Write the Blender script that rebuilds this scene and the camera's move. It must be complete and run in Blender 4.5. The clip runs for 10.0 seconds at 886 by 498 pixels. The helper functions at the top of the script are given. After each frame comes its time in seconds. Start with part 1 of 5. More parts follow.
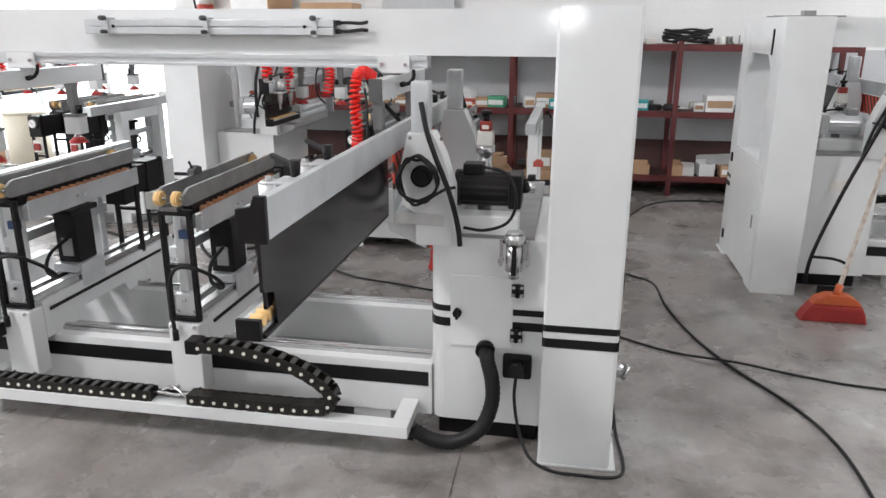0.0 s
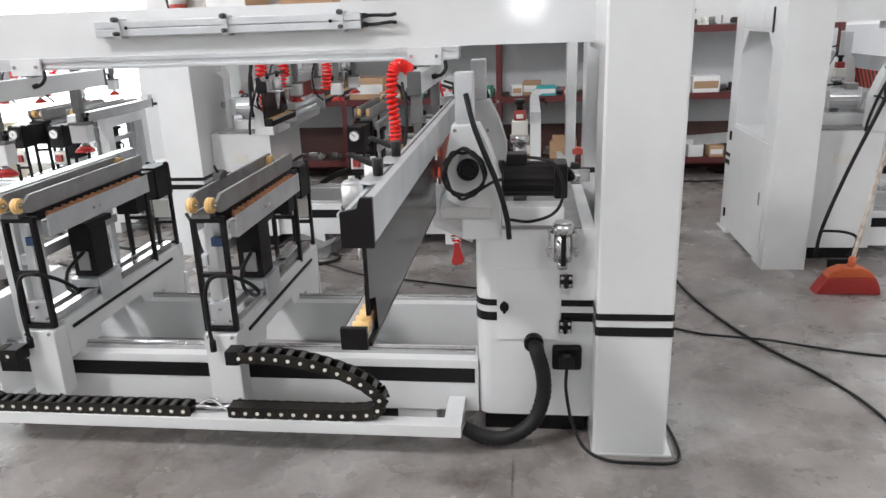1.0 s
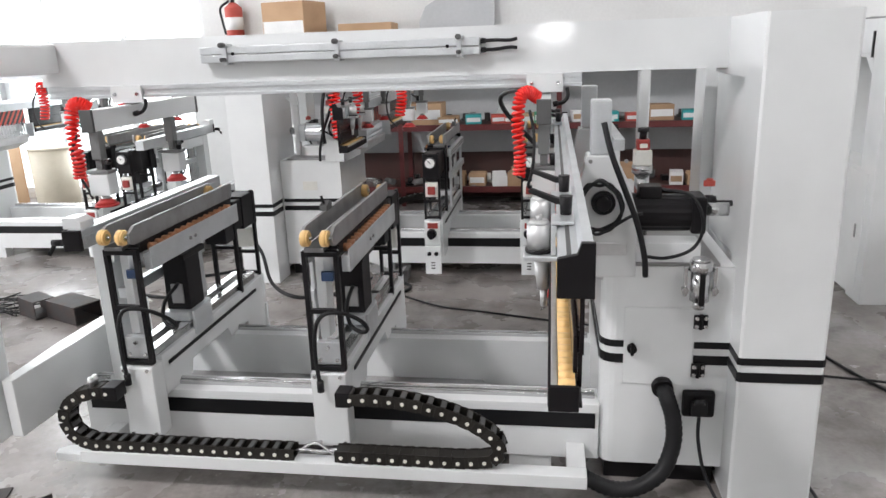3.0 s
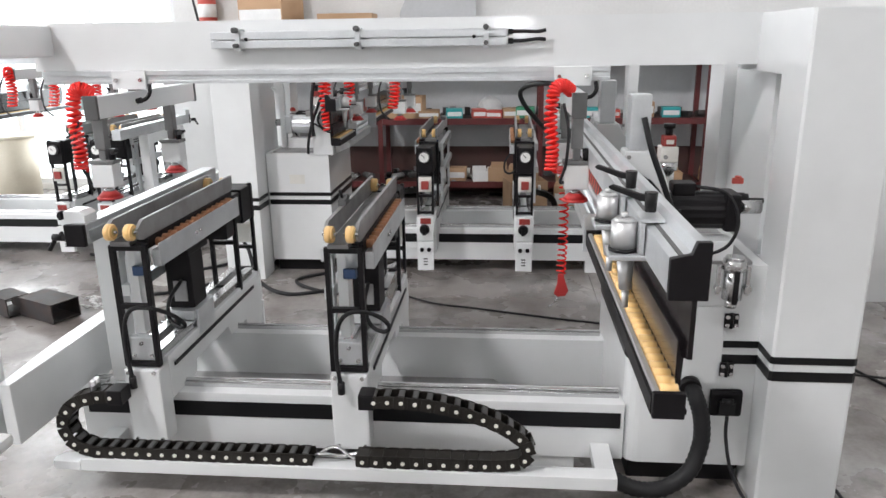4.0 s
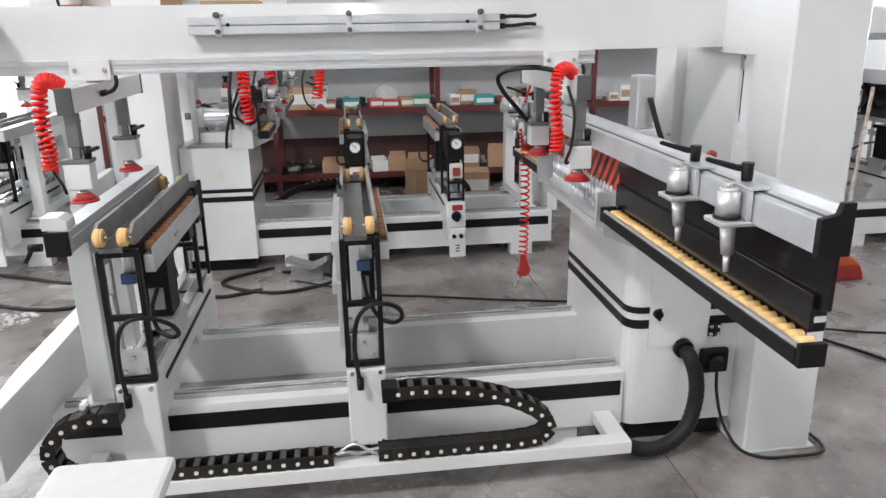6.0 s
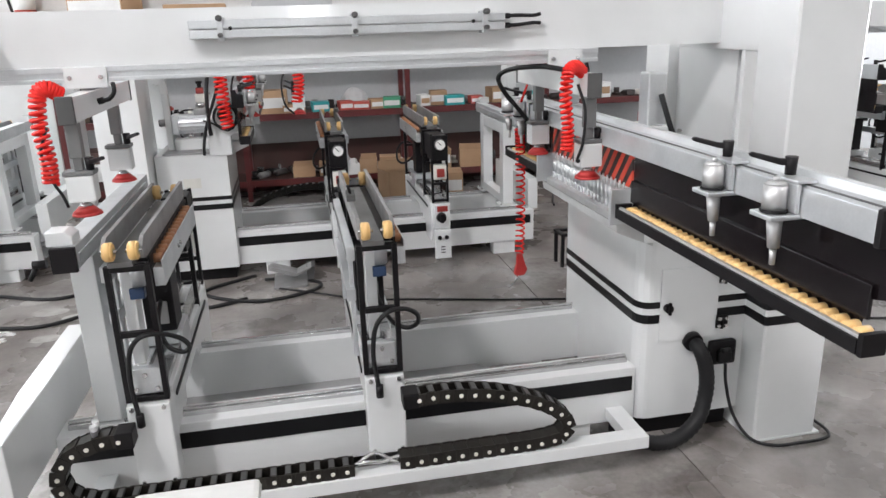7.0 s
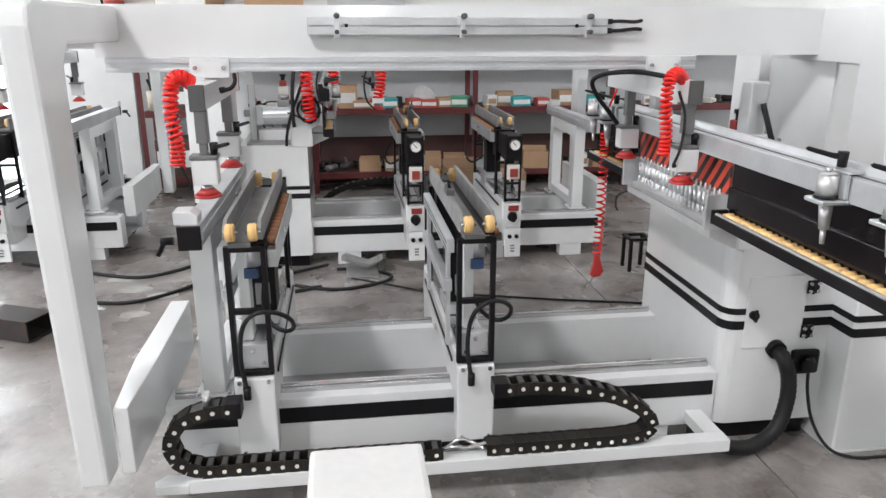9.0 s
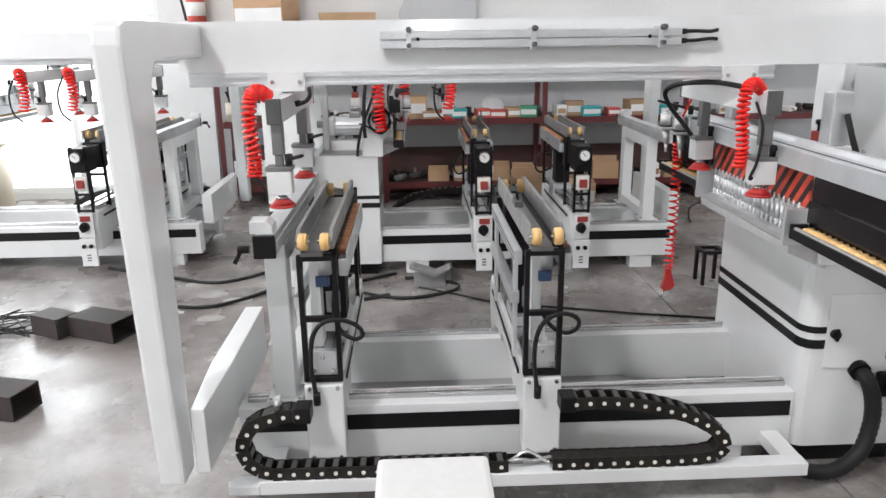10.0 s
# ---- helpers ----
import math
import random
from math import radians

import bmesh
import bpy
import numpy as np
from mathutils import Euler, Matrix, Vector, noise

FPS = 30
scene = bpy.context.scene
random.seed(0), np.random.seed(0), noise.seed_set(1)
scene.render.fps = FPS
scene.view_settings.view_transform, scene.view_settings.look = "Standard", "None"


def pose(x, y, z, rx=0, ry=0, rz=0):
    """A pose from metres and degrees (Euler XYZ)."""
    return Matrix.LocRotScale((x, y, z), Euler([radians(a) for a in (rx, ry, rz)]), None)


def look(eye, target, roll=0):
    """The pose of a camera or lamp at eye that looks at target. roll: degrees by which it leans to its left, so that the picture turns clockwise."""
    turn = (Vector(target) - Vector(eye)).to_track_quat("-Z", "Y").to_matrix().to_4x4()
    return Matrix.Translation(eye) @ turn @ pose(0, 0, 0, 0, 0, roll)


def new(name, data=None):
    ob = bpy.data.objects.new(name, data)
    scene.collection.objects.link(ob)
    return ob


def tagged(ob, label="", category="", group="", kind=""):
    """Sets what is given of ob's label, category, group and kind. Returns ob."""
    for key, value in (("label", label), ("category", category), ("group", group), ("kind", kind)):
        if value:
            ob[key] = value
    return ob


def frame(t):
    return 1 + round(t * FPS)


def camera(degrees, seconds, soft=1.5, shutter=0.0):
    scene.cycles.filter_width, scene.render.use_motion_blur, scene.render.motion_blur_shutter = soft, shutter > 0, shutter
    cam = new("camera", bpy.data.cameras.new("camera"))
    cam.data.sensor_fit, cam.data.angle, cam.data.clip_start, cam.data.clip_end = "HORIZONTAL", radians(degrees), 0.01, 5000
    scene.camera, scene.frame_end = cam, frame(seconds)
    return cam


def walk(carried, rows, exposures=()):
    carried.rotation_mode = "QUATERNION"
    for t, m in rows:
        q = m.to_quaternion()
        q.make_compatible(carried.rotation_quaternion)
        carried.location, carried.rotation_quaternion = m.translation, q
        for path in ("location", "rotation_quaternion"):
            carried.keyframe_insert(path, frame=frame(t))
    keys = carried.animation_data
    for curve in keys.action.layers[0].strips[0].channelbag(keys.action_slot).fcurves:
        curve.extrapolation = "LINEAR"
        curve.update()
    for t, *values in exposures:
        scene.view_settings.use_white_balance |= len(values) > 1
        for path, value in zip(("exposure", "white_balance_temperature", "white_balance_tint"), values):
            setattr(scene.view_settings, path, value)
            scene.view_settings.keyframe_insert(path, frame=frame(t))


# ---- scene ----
cam = camera(63.1, 10.0, 1.5)
METRES, EYE, TILT, LEAN, TURN = 1.87, 1.5, 0.0, 0.0, 9.9
ROWS = [
    (0.0, 0.0, 0.0, 0.0, 0.07, -17.04, -0.21),
    (0.5, -0.0675, 0.015, 0.0018, -1.66, -17.16, 0.81),
    (1.0, -0.1469, 0.0331, -0.0019, -3.44, -17.7, 1.88),
    (1.5, -0.1889, 0.0637, -0.0005, 1.49, -16.91, 0.84),
    (2.0, -0.2086, 0.093, 0.004, 4.15, -15.33, 0.49),
    (2.5, -0.2476, 0.1112, 0.0029, 2.49, -15.43, 1.01),
    (3.0, -0.3224, 0.1204, 0.0038, -1.66, -15.8, 1.97),
    (4.5, -0.5143, 0.1888, -0.0031, -7.61, -16.31, 1.11),
    (5.0, -0.5976, 0.1971, -0.0022, -12.57, -16.22, 2.8),
    (5.5, -0.6656, 0.1999, -0.0069, -15.38, -16.95, 1.57),
    (7.0, -0.8135, 0.2685, -0.0053, -21.51, -17.19, 1.66),
    (7.5, -0.8577, 0.2623, -0.0021, -22.66, -16.49, 1.68),
    (8.0, -0.8912, 0.2591, -0.0016, -21.34, -17.01, 1.32),
    (8.5, -0.9096, 0.2617, -0.001, -20.75, -17.25, 0.66),
    (9.0, -0.9204, 0.2587, -0.0007, -17.64, -17.13, -0.06),
    (9.5, -0.9237, 0.258, 0.0034, -14.87, -16.9, 0.22),
    (10.0, -0.9229, 0.2547, 0.0048, -12.33, -16.4, 0.73),
]
walk(cam, [(t, pose(0, 0, EYE, TILT, LEAN, TURN) @ pose(METRES * x, METRES * y, METRES * z, 90 + pitch, roll, yaw)) for t, x, y, z, yaw, pitch, roll in ROWS])

# ---- light ----
world = bpy.data.worlds.new("sky")
world.use_nodes = True
scene.world = world
wn = world.node_tree
sky = wn.nodes.new("ShaderNodeTexSky")
sky.sky_type, sky.sun_disc = "NISHITA", False
sky.sun_elevation, sky.sun_rotation = radians(40), radians(300)
wn.links.new(sky.outputs[0], wn.nodes["Background"].inputs[0])
wn.nodes["Background"].inputs[1].default_value = 0.12
scene.view_settings.exposure = -0.2


def area(name, eye, target, sx, sy, watts, colour=(1, 1, 1)):
    data = bpy.data.lights.new(name, "AREA")
    data.shape, data.size, data.size_y, data.energy, data.color = "RECTANGLE", sx, sy, watts, colour
    ob = new(name, data)
    ob.matrix_world = look(eye, target)
    return ob


area("daylight_west", (-7.9, 3.2, 2.3), (0, 3.2, 1.9), 9.0, 2.6, 255, (0.97, 0.965, 1.0))
# added fill for the front faces, from an unseen high opening
area("fill_south_high", (-3.4, -6.4, 3.6), (-2.4, 2, 0.8), 6.0, 1.6, 60, (1.0, 0.97, 1.0))
area("daylight_east", (6.4, 5.2, 2.0), (0, 5.2, 1.2), 3.0, 2.4, 240, (0.95, 0.965, 1.0))
area("daylight_north", (-5.5, 7.38, 1.95), (-5.5, 0, 1.95), 2.7, 2.85, 150, (0.92, 0.97, 1.0))
area("skylight_west", (-5.4, -2.0, 7.58), (-1.0, 2.4, 1.0), 0.9, 0.9, 600, (1.0, 0.97, 0.99))
area("skylight_east", (3.6, -2.0, 7.58), (-0.4, 2.4, 1.0), 0.9, 0.9, 170, (1.0, 0.97, 0.99))

# ---- materials ----


def material(name, base, rough=0.5, metal=0.0, spot=None, amount=0.25, scale=6.0, bump=0.0, fine=60.0, coat=0.0, vary=0.0, gloss=0.5):
    """Principled surface with two scales of variation; spot is a second colour that shows in patches."""
    m = bpy.data.materials.new(name)
    m.use_nodes = True
    n, l = m.node_tree.nodes, m.node_tree.links
    p = n["Principled BSDF"]
    p.inputs["Metallic"].default_value = metal
    p.inputs["Coat Weight"].default_value = coat
    p.inputs["Coat Roughness"].default_value = 0.08
    p.inputs["Specular IOR Level"].default_value = gloss
    co = n.new("ShaderNodeTexCoord")
    big = n.new("ShaderNodeTexNoise")
    big.inputs["Scale"].default_value, big.inputs["Detail"].default_value = scale, 5
    small = n.new("ShaderNodeTexNoise")
    small.inputs["Scale"].default_value, small.inputs["Detail"].default_value = fine, 3
    l.new(co.outputs["Object"], big.inputs["Vector"])
    l.new(co.outputs["Object"], small.inputs["Vector"])
    ramp = n.new("ShaderNodeMapRange")
    ramp.inputs[1].default_value, ramp.inputs[2].default_value = 0.42, 0.68
    ramp.inputs[3].default_value, ramp.inputs[4].default_value = 0.0, amount
    l.new(big.outputs[0], ramp.inputs[0])
    mix = n.new("ShaderNodeMix")
    mix.data_type = "RGBA"
    mix.inputs["A"].default_value = (*base, 1)
    mix.inputs["B"].default_value = (*(spot or [c * 0.7 for c in base]), 1)
    l.new(ramp.outputs[0], mix.inputs["Factor"])
    grain = n.new("ShaderNodeMix")
    grain.data_type, grain.blend_type = "RGBA", "MULTIPLY"
    grain.inputs["Factor"].default_value = 0.12
    l.new(mix.outputs["Result"], grain.inputs["A"])
    l.new(small.outputs[0], grain.inputs["B"])
    out = grain.outputs["Result"]
    if vary:
        info = n.new("ShaderNodeObjectInfo")
        hsv = n.new("ShaderNodeHueSaturation")
        rng = n.new("ShaderNodeMapRange")
        rng.inputs[3].default_value, rng.inputs[4].default_value = 1 - vary, 1 + vary
        l.new(info.outputs["Random"], rng.inputs[0])
        l.new(rng.outputs[0], hsv.inputs["Value"])
        l.new(out, hsv.inputs["Color"])
        out = hsv.outputs[0]
    l.new(out, p.inputs["Base Color"])
    rr = n.new("ShaderNodeMapRange")
    rr.inputs[3].default_value, rr.inputs[4].default_value = max(rough - 0.08, 0.03), min(rough + 0.1, 1)
    l.new(big.outputs[0], rr.inputs[0])
    l.new(rr.outputs[0], p.inputs["Roughness"])
    if bump:
        b = n.new("ShaderNodeBump")
        b.inputs["Strength"].default_value, b.inputs["Distance"].default_value = bump, 0.004
        l.new(small.outputs[0], b.inputs["Height"])
        l.new(b.outputs[0], p.inputs["Normal"])
    return m


WHITE = material("white_machine_paint", (0.76, 0.775, 0.775), 0.34, 0, (0.70, 0.71, 0.71), 0.5, 1.6, 0.0, 7, 0.6)
BLACK = material("black_paint", (0.007, 0.006, 0.007), 0.42, 0, (0.014, 0.013, 0.014), 0.5, 9, 0.05, gloss=0.22)
STRIPE = material("black_vinyl_stripe", (0.009, 0.009, 0.010), 0.35, gloss=0.25)
GLOSSBLACK = material("black_gloss_sheet", (0.007, 0.005, 0.006), 0.2, 0, (0.014, 0.011, 0.013), 0.5, 4, gloss=0.4)
RUBBER = material("black_rubber", (0.010, 0.010, 0.011), 0.5, 0, (0.024, 0.024, 0.025), 0.4, 12, 0.1, gloss=0.3)
CHAIN = material("chain_plastic", (0.013, 0.011, 0.009), 0.45, 0, (0.030, 0.027, 0.022), 0.5, 20, 0.1, 60, 0, 0.25, 0.3)
PIN = material("pale_pin", (0.88, 0.86, 0.78), 0.3)
ALU = material("aluminium", (0.70, 0.72, 0.735), 0.34, 0.65, (0.52, 0.54, 0.55), 0.5, 8, 0.06, 150)
STEEL = material("polished_steel", (0.62, 0.62, 0.62), 0.22, 0.95, (0.4, 0.4, 0.4), 0.4, 14, 0.05)
BRUSHED = material("brushed_aluminium", (0.64, 0.64, 0.64), 0.40, 0.65, (0.48, 0.48, 0.48), 0.5, 12, 0.08)
DUSTYWHITE = material("scuffed_white_metal", (0.62, 0.63, 0.63), 0.4, 0.25, (0.48, 0.48, 0.48), 0.7, 5, 0.1)
GREYSTEEL = material("grey_steel", (0.33, 0.33, 0.33), 0.45, 0.5, (0.22, 0.21, 0.20), 0.5, 10, 0.1)
DUSTYSTEEL = material("dusty_plate", (0.40, 0.40, 0.40), 0.5, 0.25, (0.30, 0.29, 0.28), 0.6, 6, 0.1)
MIDGREY = material("grey_anodised", (0.20, 0.20, 0.20), 0.45, 0.4, (0.14, 0.14, 0.14), 0.4, 10, 0.1)
DARKGREY = material("dark_grey_casting", (0.09, 0.09, 0.09), 0.5, 0.2, (0.14, 0.14, 0.14), 0.4, 10, 0.1)
YELLOW = material("yellow_plastic", (0.84, 0.56, 0.24), 0.45, 0, (0.72, 0.42, 0.14), 0.5, 20, 0.05, 60, 0, 0.12)
ORANGE = material("orange_roller", (0.42, 0.19, 0.09), 0.5, 0, (0.28, 0.12, 0.06), 0.5, 20, 0.05, 60, 0, 0.2)
RED = material("red_rubber", (0.50, 0.03, 0.028), 0.45, 0, (0.40, 0.03, 0.03), 0.5, 12, 0.05)
HOSE = material("red_coil_tube", (0.85, 0.02, 0.015), 0.22, 0, (0.7, 0.02, 0.02), 0.3, 20)
DULLRED = material("dull_red_plastic", (0.30, 0.035, 0.028), 0.5, 0, (0.20, 0.03, 0.025), 0.5, 20)
BLUE = material("blue_fitting", (0.02, 0.05, 0.12), 0.4)
CREAM = material("cream_panel", (0.74, 0.73, 0.68), 0.45)
DIAL = material("dial_face", (0.82, 0.82, 0.80), 0.3)
BRASS = material("brass", (0.55, 0.42, 0.18), 0.35, 0.8)
SHELFRED = material("dark_red_paint", (0.115, 0.018, 0.018), 0.5, 0, (0.07, 0.02, 0.02), 0.6, 8, 0.1)
SHELFDARK = material("brown_shelf_board", (0.065, 0.026, 0.022), 0.6, 0, (0.045, 0.032, 0.026), 0.6, 6, 0.1)
CARD = material("cardboard", (0.42, 0.27, 0.16), 0.8, 0, (0.34, 0.21, 0.12), 0.5, 6, 0.1, 120, 0, 0.2)
WALLPAINT = material("wall_paint", (0.74, 0.74, 0.73), 0.8, 0, (0.64, 0.64, 0.63), 0.6, 1.3, 0.15, 40)
WALLGREY = material("wall_band_grey", (0.50, 0.51, 0.52), 0.75, 0, (0.42, 0.43, 0.44), 0.6, 1.6, 0.15, 40)
RUSTY = material("rusty_tube_steel", (0.035, 0.03, 0.03), 0.6, 0.2, (0.075, 0.045, 0.035), 0.6, 12, 0.2)
BROOMRED = material("broom_red_plastic", (0.36, 0.025, 0.02), 0.6, 0, (0.25, 0.02, 0.015), 0.5, 30, 0.3)
WOOD = material("pale_wood", (0.45, 0.33, 0.2), 0.6, 0, (0.3, 0.2, 0.12), 0.6, 14, 0.1)
TEAL = material("teal_box", (0.03, 0.33, 0.34), 0.5)
GREENBOX = material("green_box", (0.06, 0.30, 0.17), 0.5)
BOXWHITE = material("white_box", (0.75, 0.75, 0.74), 0.6)
BOXRED = material("red_box", (0.5, 0.08, 0.06), 0.55)
OLIVE = material("olive_drum", (0.62, 0.56, 0.45), 0.5, 0, (0.5, 0.44, 0.34), 0.5, 4)
STOOLWHITE = material("white_plastic_lid", (0.66, 0.66, 0.65), 0.45, 0, (0.6, 0.6, 0.59), 0.4, 9, 0.04)


def concrete():
    m = bpy.data.materials.new("concrete_floor")
    m.use_nodes = True
    n, l = m.node_tree.nodes, m.node_tree.links
    p = n["Principled BSDF"]
    co = n.new("ShaderNodeTexCoord")

    def noise_node(scale, detail, rough=0.6):
        t = n.new("ShaderNodeTexNoise")
        t.inputs["Scale"].default_value, t.inputs["Detail"].default_value, t.inputs["Roughness"].default_value = scale, detail, rough
        l.new(co.outputs["Object"], t.inputs["Vector"])
        return t

    def ramp(src, stops):
        r = n.new("ShaderNodeValToRGB")
        r.color_ramp.elements[0].position, r.color_ramp.elements[0].color = stops[0][0], (*stops[0][1], 1)
        r.color_ramp.elements[1].position, r.color_ramp.elements[1].color = stops[-1][0], (*stops[-1][1], 1)
        for pos, col in stops[1:-1]:
            r.color_ramp.elements.new(pos).color = (*col, 1)
        l.new(src.outputs[0], r.inputs[0])
        return r

    base = ramp(noise_node(1.1, 6), [(0.32, (0.185, 0.162, 0.150)), (0.5, (0.275, 0.255, 0.244)), (0.68, (0.40, 0.395, 0.39))])
    stain = ramp(noise_node(3.4, 7, 0.65), [(0.33, (0.40, 0.375, 0.355)), (0.50, (0.95, 0.94, 0.93)), (0.7, (1.12, 1.11, 1.1))])
    speck = ramp(noise_node(42, 4), [(0.32, (0.72, 0.71, 0.7)), (0.6, (1.05, 1.05, 1.05))])
    last = base.outputs[0]
    blotch = ramp(noise_node(9.5, 8, 0.7), [(0.34, (0.70, 0.68, 0.66)), (0.5, (0.98, 0.98, 0.98)), (0.66, (1.14, 1.14, 1.15))])
    for s, share in ((stain, 0.85), (blotch, 0.5), (speck, 0.4)):
        x = n.new("ShaderNodeMix")
        x.data_type, x.blend_type = "RGBA", "MULTIPLY"
        x.inputs["Factor"].default_value = share
        l.new(last, x.inputs["A"])
        l.new(s.outputs[0], x.inputs["B"])
        last = x.outputs["Result"]
    l.new(last, p.inputs["Base Color"])
    rough = n.new("ShaderNodeMapRange")
    rough.inputs[1].default_value, rough.inputs[2].default_value = 0.35, 0.65
    rough.inputs[3].default_value, rough.inputs[4].default_value = 0.14, 0.42
    l.new(noise_node(2.0, 5).outputs[0], rough.inputs[0])
    l.new(rough.outputs[0], p.inputs["Roughness"])
    p.inputs["Specular IOR Level"].default_value = 0.75
    b = n.new("ShaderNodeBump")
    b.inputs["Strength"].default_value, b.inputs["Distance"].default_value = 0.12, 0.004
    l.new(noise_node(60, 5).outputs[0], b.inputs["Height"])
    l.new(b.outputs[0], p.inputs["Normal"])
    return m


CONCRETE = concrete()


def hazard(direction):
    """Red and black slanting bars of a warning strip."""
    m = bpy.data.materials.new("hazard_stripes")
    m.use_nodes = True
    n, l = m.node_tree.nodes, m.node_tree.links
    p = n["Principled BSDF"]
    co = n.new("ShaderNodeTexCoord")
    sep = n.new("ShaderNodeSeparateXYZ")
    add = n.new("ShaderNodeMath")
    mul = n.new("ShaderNodeMath")
    fr = n.new("ShaderNodeMath")
    gt = n.new("ShaderNodeMath")
    l.new(co.outputs["Object"], sep.inputs[0])
    mul.operation, mul.inputs[1].default_value = "MULTIPLY", direction
    l.new(sep.outputs["Z"], mul.inputs[0])
    l.new(sep.outputs["Y"], add.inputs[0])
    l.new(mul.outputs[0], add.inputs[1])
    fr.operation = "PINGPONG"
    fr.inputs[1].default_value = 0.028
    l.new(add.outputs[0], fr.inputs[0])
    gt.operation, gt.inputs[1].default_value = "GREATER_THAN", 0.014
    l.new(fr.outputs[0], gt.inputs[0])
    mix = n.new("ShaderNodeMix")
    mix.data_type = "RGBA"
    mix.inputs["A"].default_value, mix.inputs["B"].default_value = (0.03, 0.02, 0.02, 1), (0.6, 0.07, 0.04, 1)
    l.new(gt.outputs[0], mix.inputs["Factor"])
    l.new(mix.outputs["Result"], p.inputs["Base Color"])
    p.inputs["Roughness"].default_value = 0.45
    return m


HAZARD = hazard(0.8)

# ---- mesh helpers ----


def box(bm, x0, x1, y0, y1, z0, z1, bevel=0.0, mat=0):
    r = bmesh.ops.create_cube(bm, size=1)
    vs = r["verts"]
    for v in vs:
        v.co = Vector(((x0 + x1) / 2 + v.co.x * (x1 - x0), (y0 + y1) / 2 + v.co.y * (y1 - y0), (z0 + z1) / 2 + v.co.z * (z1 - z0)))
    fs = {f for v in vs for f in v.link_faces}
    for f in fs:
        f.material_index = mat
    if bevel:
        es = list({e for v in vs for e in v.link_edges})
        bmesh.ops.bevel(bm, geom=es, offset=bevel, segments=2, affect="EDGES", profile=0.6)
    return bm


def cyl(bm, p0, p1, r, seg=16, r2=None, mat=0):
    p0, p1 = Vector(p0), Vector(p1)
    d = p1 - p0
    m = Matrix.Translation((p0 + p1) / 2) @ d.to_track_quat("Z", "Y").to_matrix().to_4x4()
    res = bmesh.ops.create_cone(bm, cap_ends=True, segments=seg, radius1=r, radius2=r if r2 is None else r2, depth=d.length, matrix=m)
    for f in {f for v in res["verts"] for f in v.link_faces}:
        f.material_index = mat
        f.smooth = len(f.verts) == 4
    return bm


def smooth_path(pts, n=6):
    """Points along a Catmull-Rom curve through pts."""
    pts = [Vector(p) for p in pts]
    q = [2 * pts[0] - pts[1], *pts, 2 * pts[-1] - pts[-2]]
    out = []
    for i in range(1, len(q) - 2):
        a, b, c, d = q[i - 1], q[i], q[i + 1], q[i + 2]
        for k in range(n):
            t = k / n
            out.append(0.5 * (2 * b + (c - a) * t + (2 * a - 5 * b + 4 * c - d) * t * t + (3 * b - a - 3 * c + d) * t ** 3))
    out.append(pts[-1])
    return out


def tube(bm, pts, r, seg=8, ridge=0.0):
    """A round tube swept along pts; ridge makes every second ring thicker."""
    rings = []
    side = None
    for i, p in enumerate(pts):
        t = (pts[min(i + 1, len(pts) - 1)] - pts[max(i - 1, 0)]).normalized()
        if side is None:
            side = t.orthogonal().normalized()
        side = (side - t * side.dot(t)).normalized()
        up = t.cross(side)
        rad = r + (ridge if i % 2 else 0)
        rings.append([bm.verts.new(p + rad * (math.cos(2 * math.pi * k / seg) * side + math.sin(2 * math.pi * k / seg) * up)) for k in range(seg)])
    for a, b in zip(rings, rings[1:]):
        for k in range(seg):
            bm.faces.new((a[k], a[(k + 1) % seg], b[(k + 1) % seg], b[k])).smooth = True
    bm.faces.new(rings[0][::-1])
    bm.faces.new(rings[-1])
    return bm


def prism(bm, poly, axis, a, b, bevel=0.0):
    """A flat outline, given in the two other axes in order, drawn out from a to b along axis."""
    def at(p, w):
        return {"x": (w, p[0], p[1]), "y": (p[0], w, p[1]), "z": (p[0], p[1], w)}[axis]
    lo = [bm.verts.new(at(p, a)) for p in poly]
    hi = [bm.verts.new(at(p, b)) for p in poly]
    fs = [bm.faces.new(lo), bm.faces.new(hi)]
    n = len(poly)
    for i in range(n):
        fs.append(bm.faces.new((lo[i], lo[(i + 1) % n], hi[(i + 1) % n], hi[i])))
    bmesh.ops.recalc_face_normals(bm, faces=fs)
    if bevel:
        bmesh.ops.bevel(bm, geom=list({e for f in fs for e in f.edges}), offset=bevel, segments=2, affect="EDGES", profile=0.6)
    return bm


def coil(bm, centre_line, radius, turns, wire, seg=6, per=12):
    """A helix round a centre line."""
    line = smooth_path(centre_line, 8)
    total = turns * per
    pts = []
    for i in range(total + 1):
        f = i / total * (len(line) - 1)
        k = min(int(f), len(line) - 2)
        p = line[k].lerp(line[k + 1], f - k)
        t = (line[k + 1] - line[k]).normalized()
        u = t.cross(Vector((0, 1, 0))).normalized()
        v = t.cross(u)
        a = 2 * math.pi * i / per
        pts.append(p + radius * (math.cos(a) * u + math.sin(a) * v))
    return tube(bm, pts, wire, seg)


def mesh_of(name, bm, *mats):
    me = bpy.data.meshes.new(name)
    bm.to_mesh(me)
    bm.free()
    for m in mats:
        me.materials.append(m)
    return me


ORIGIN = Vector((0, 0, 0))


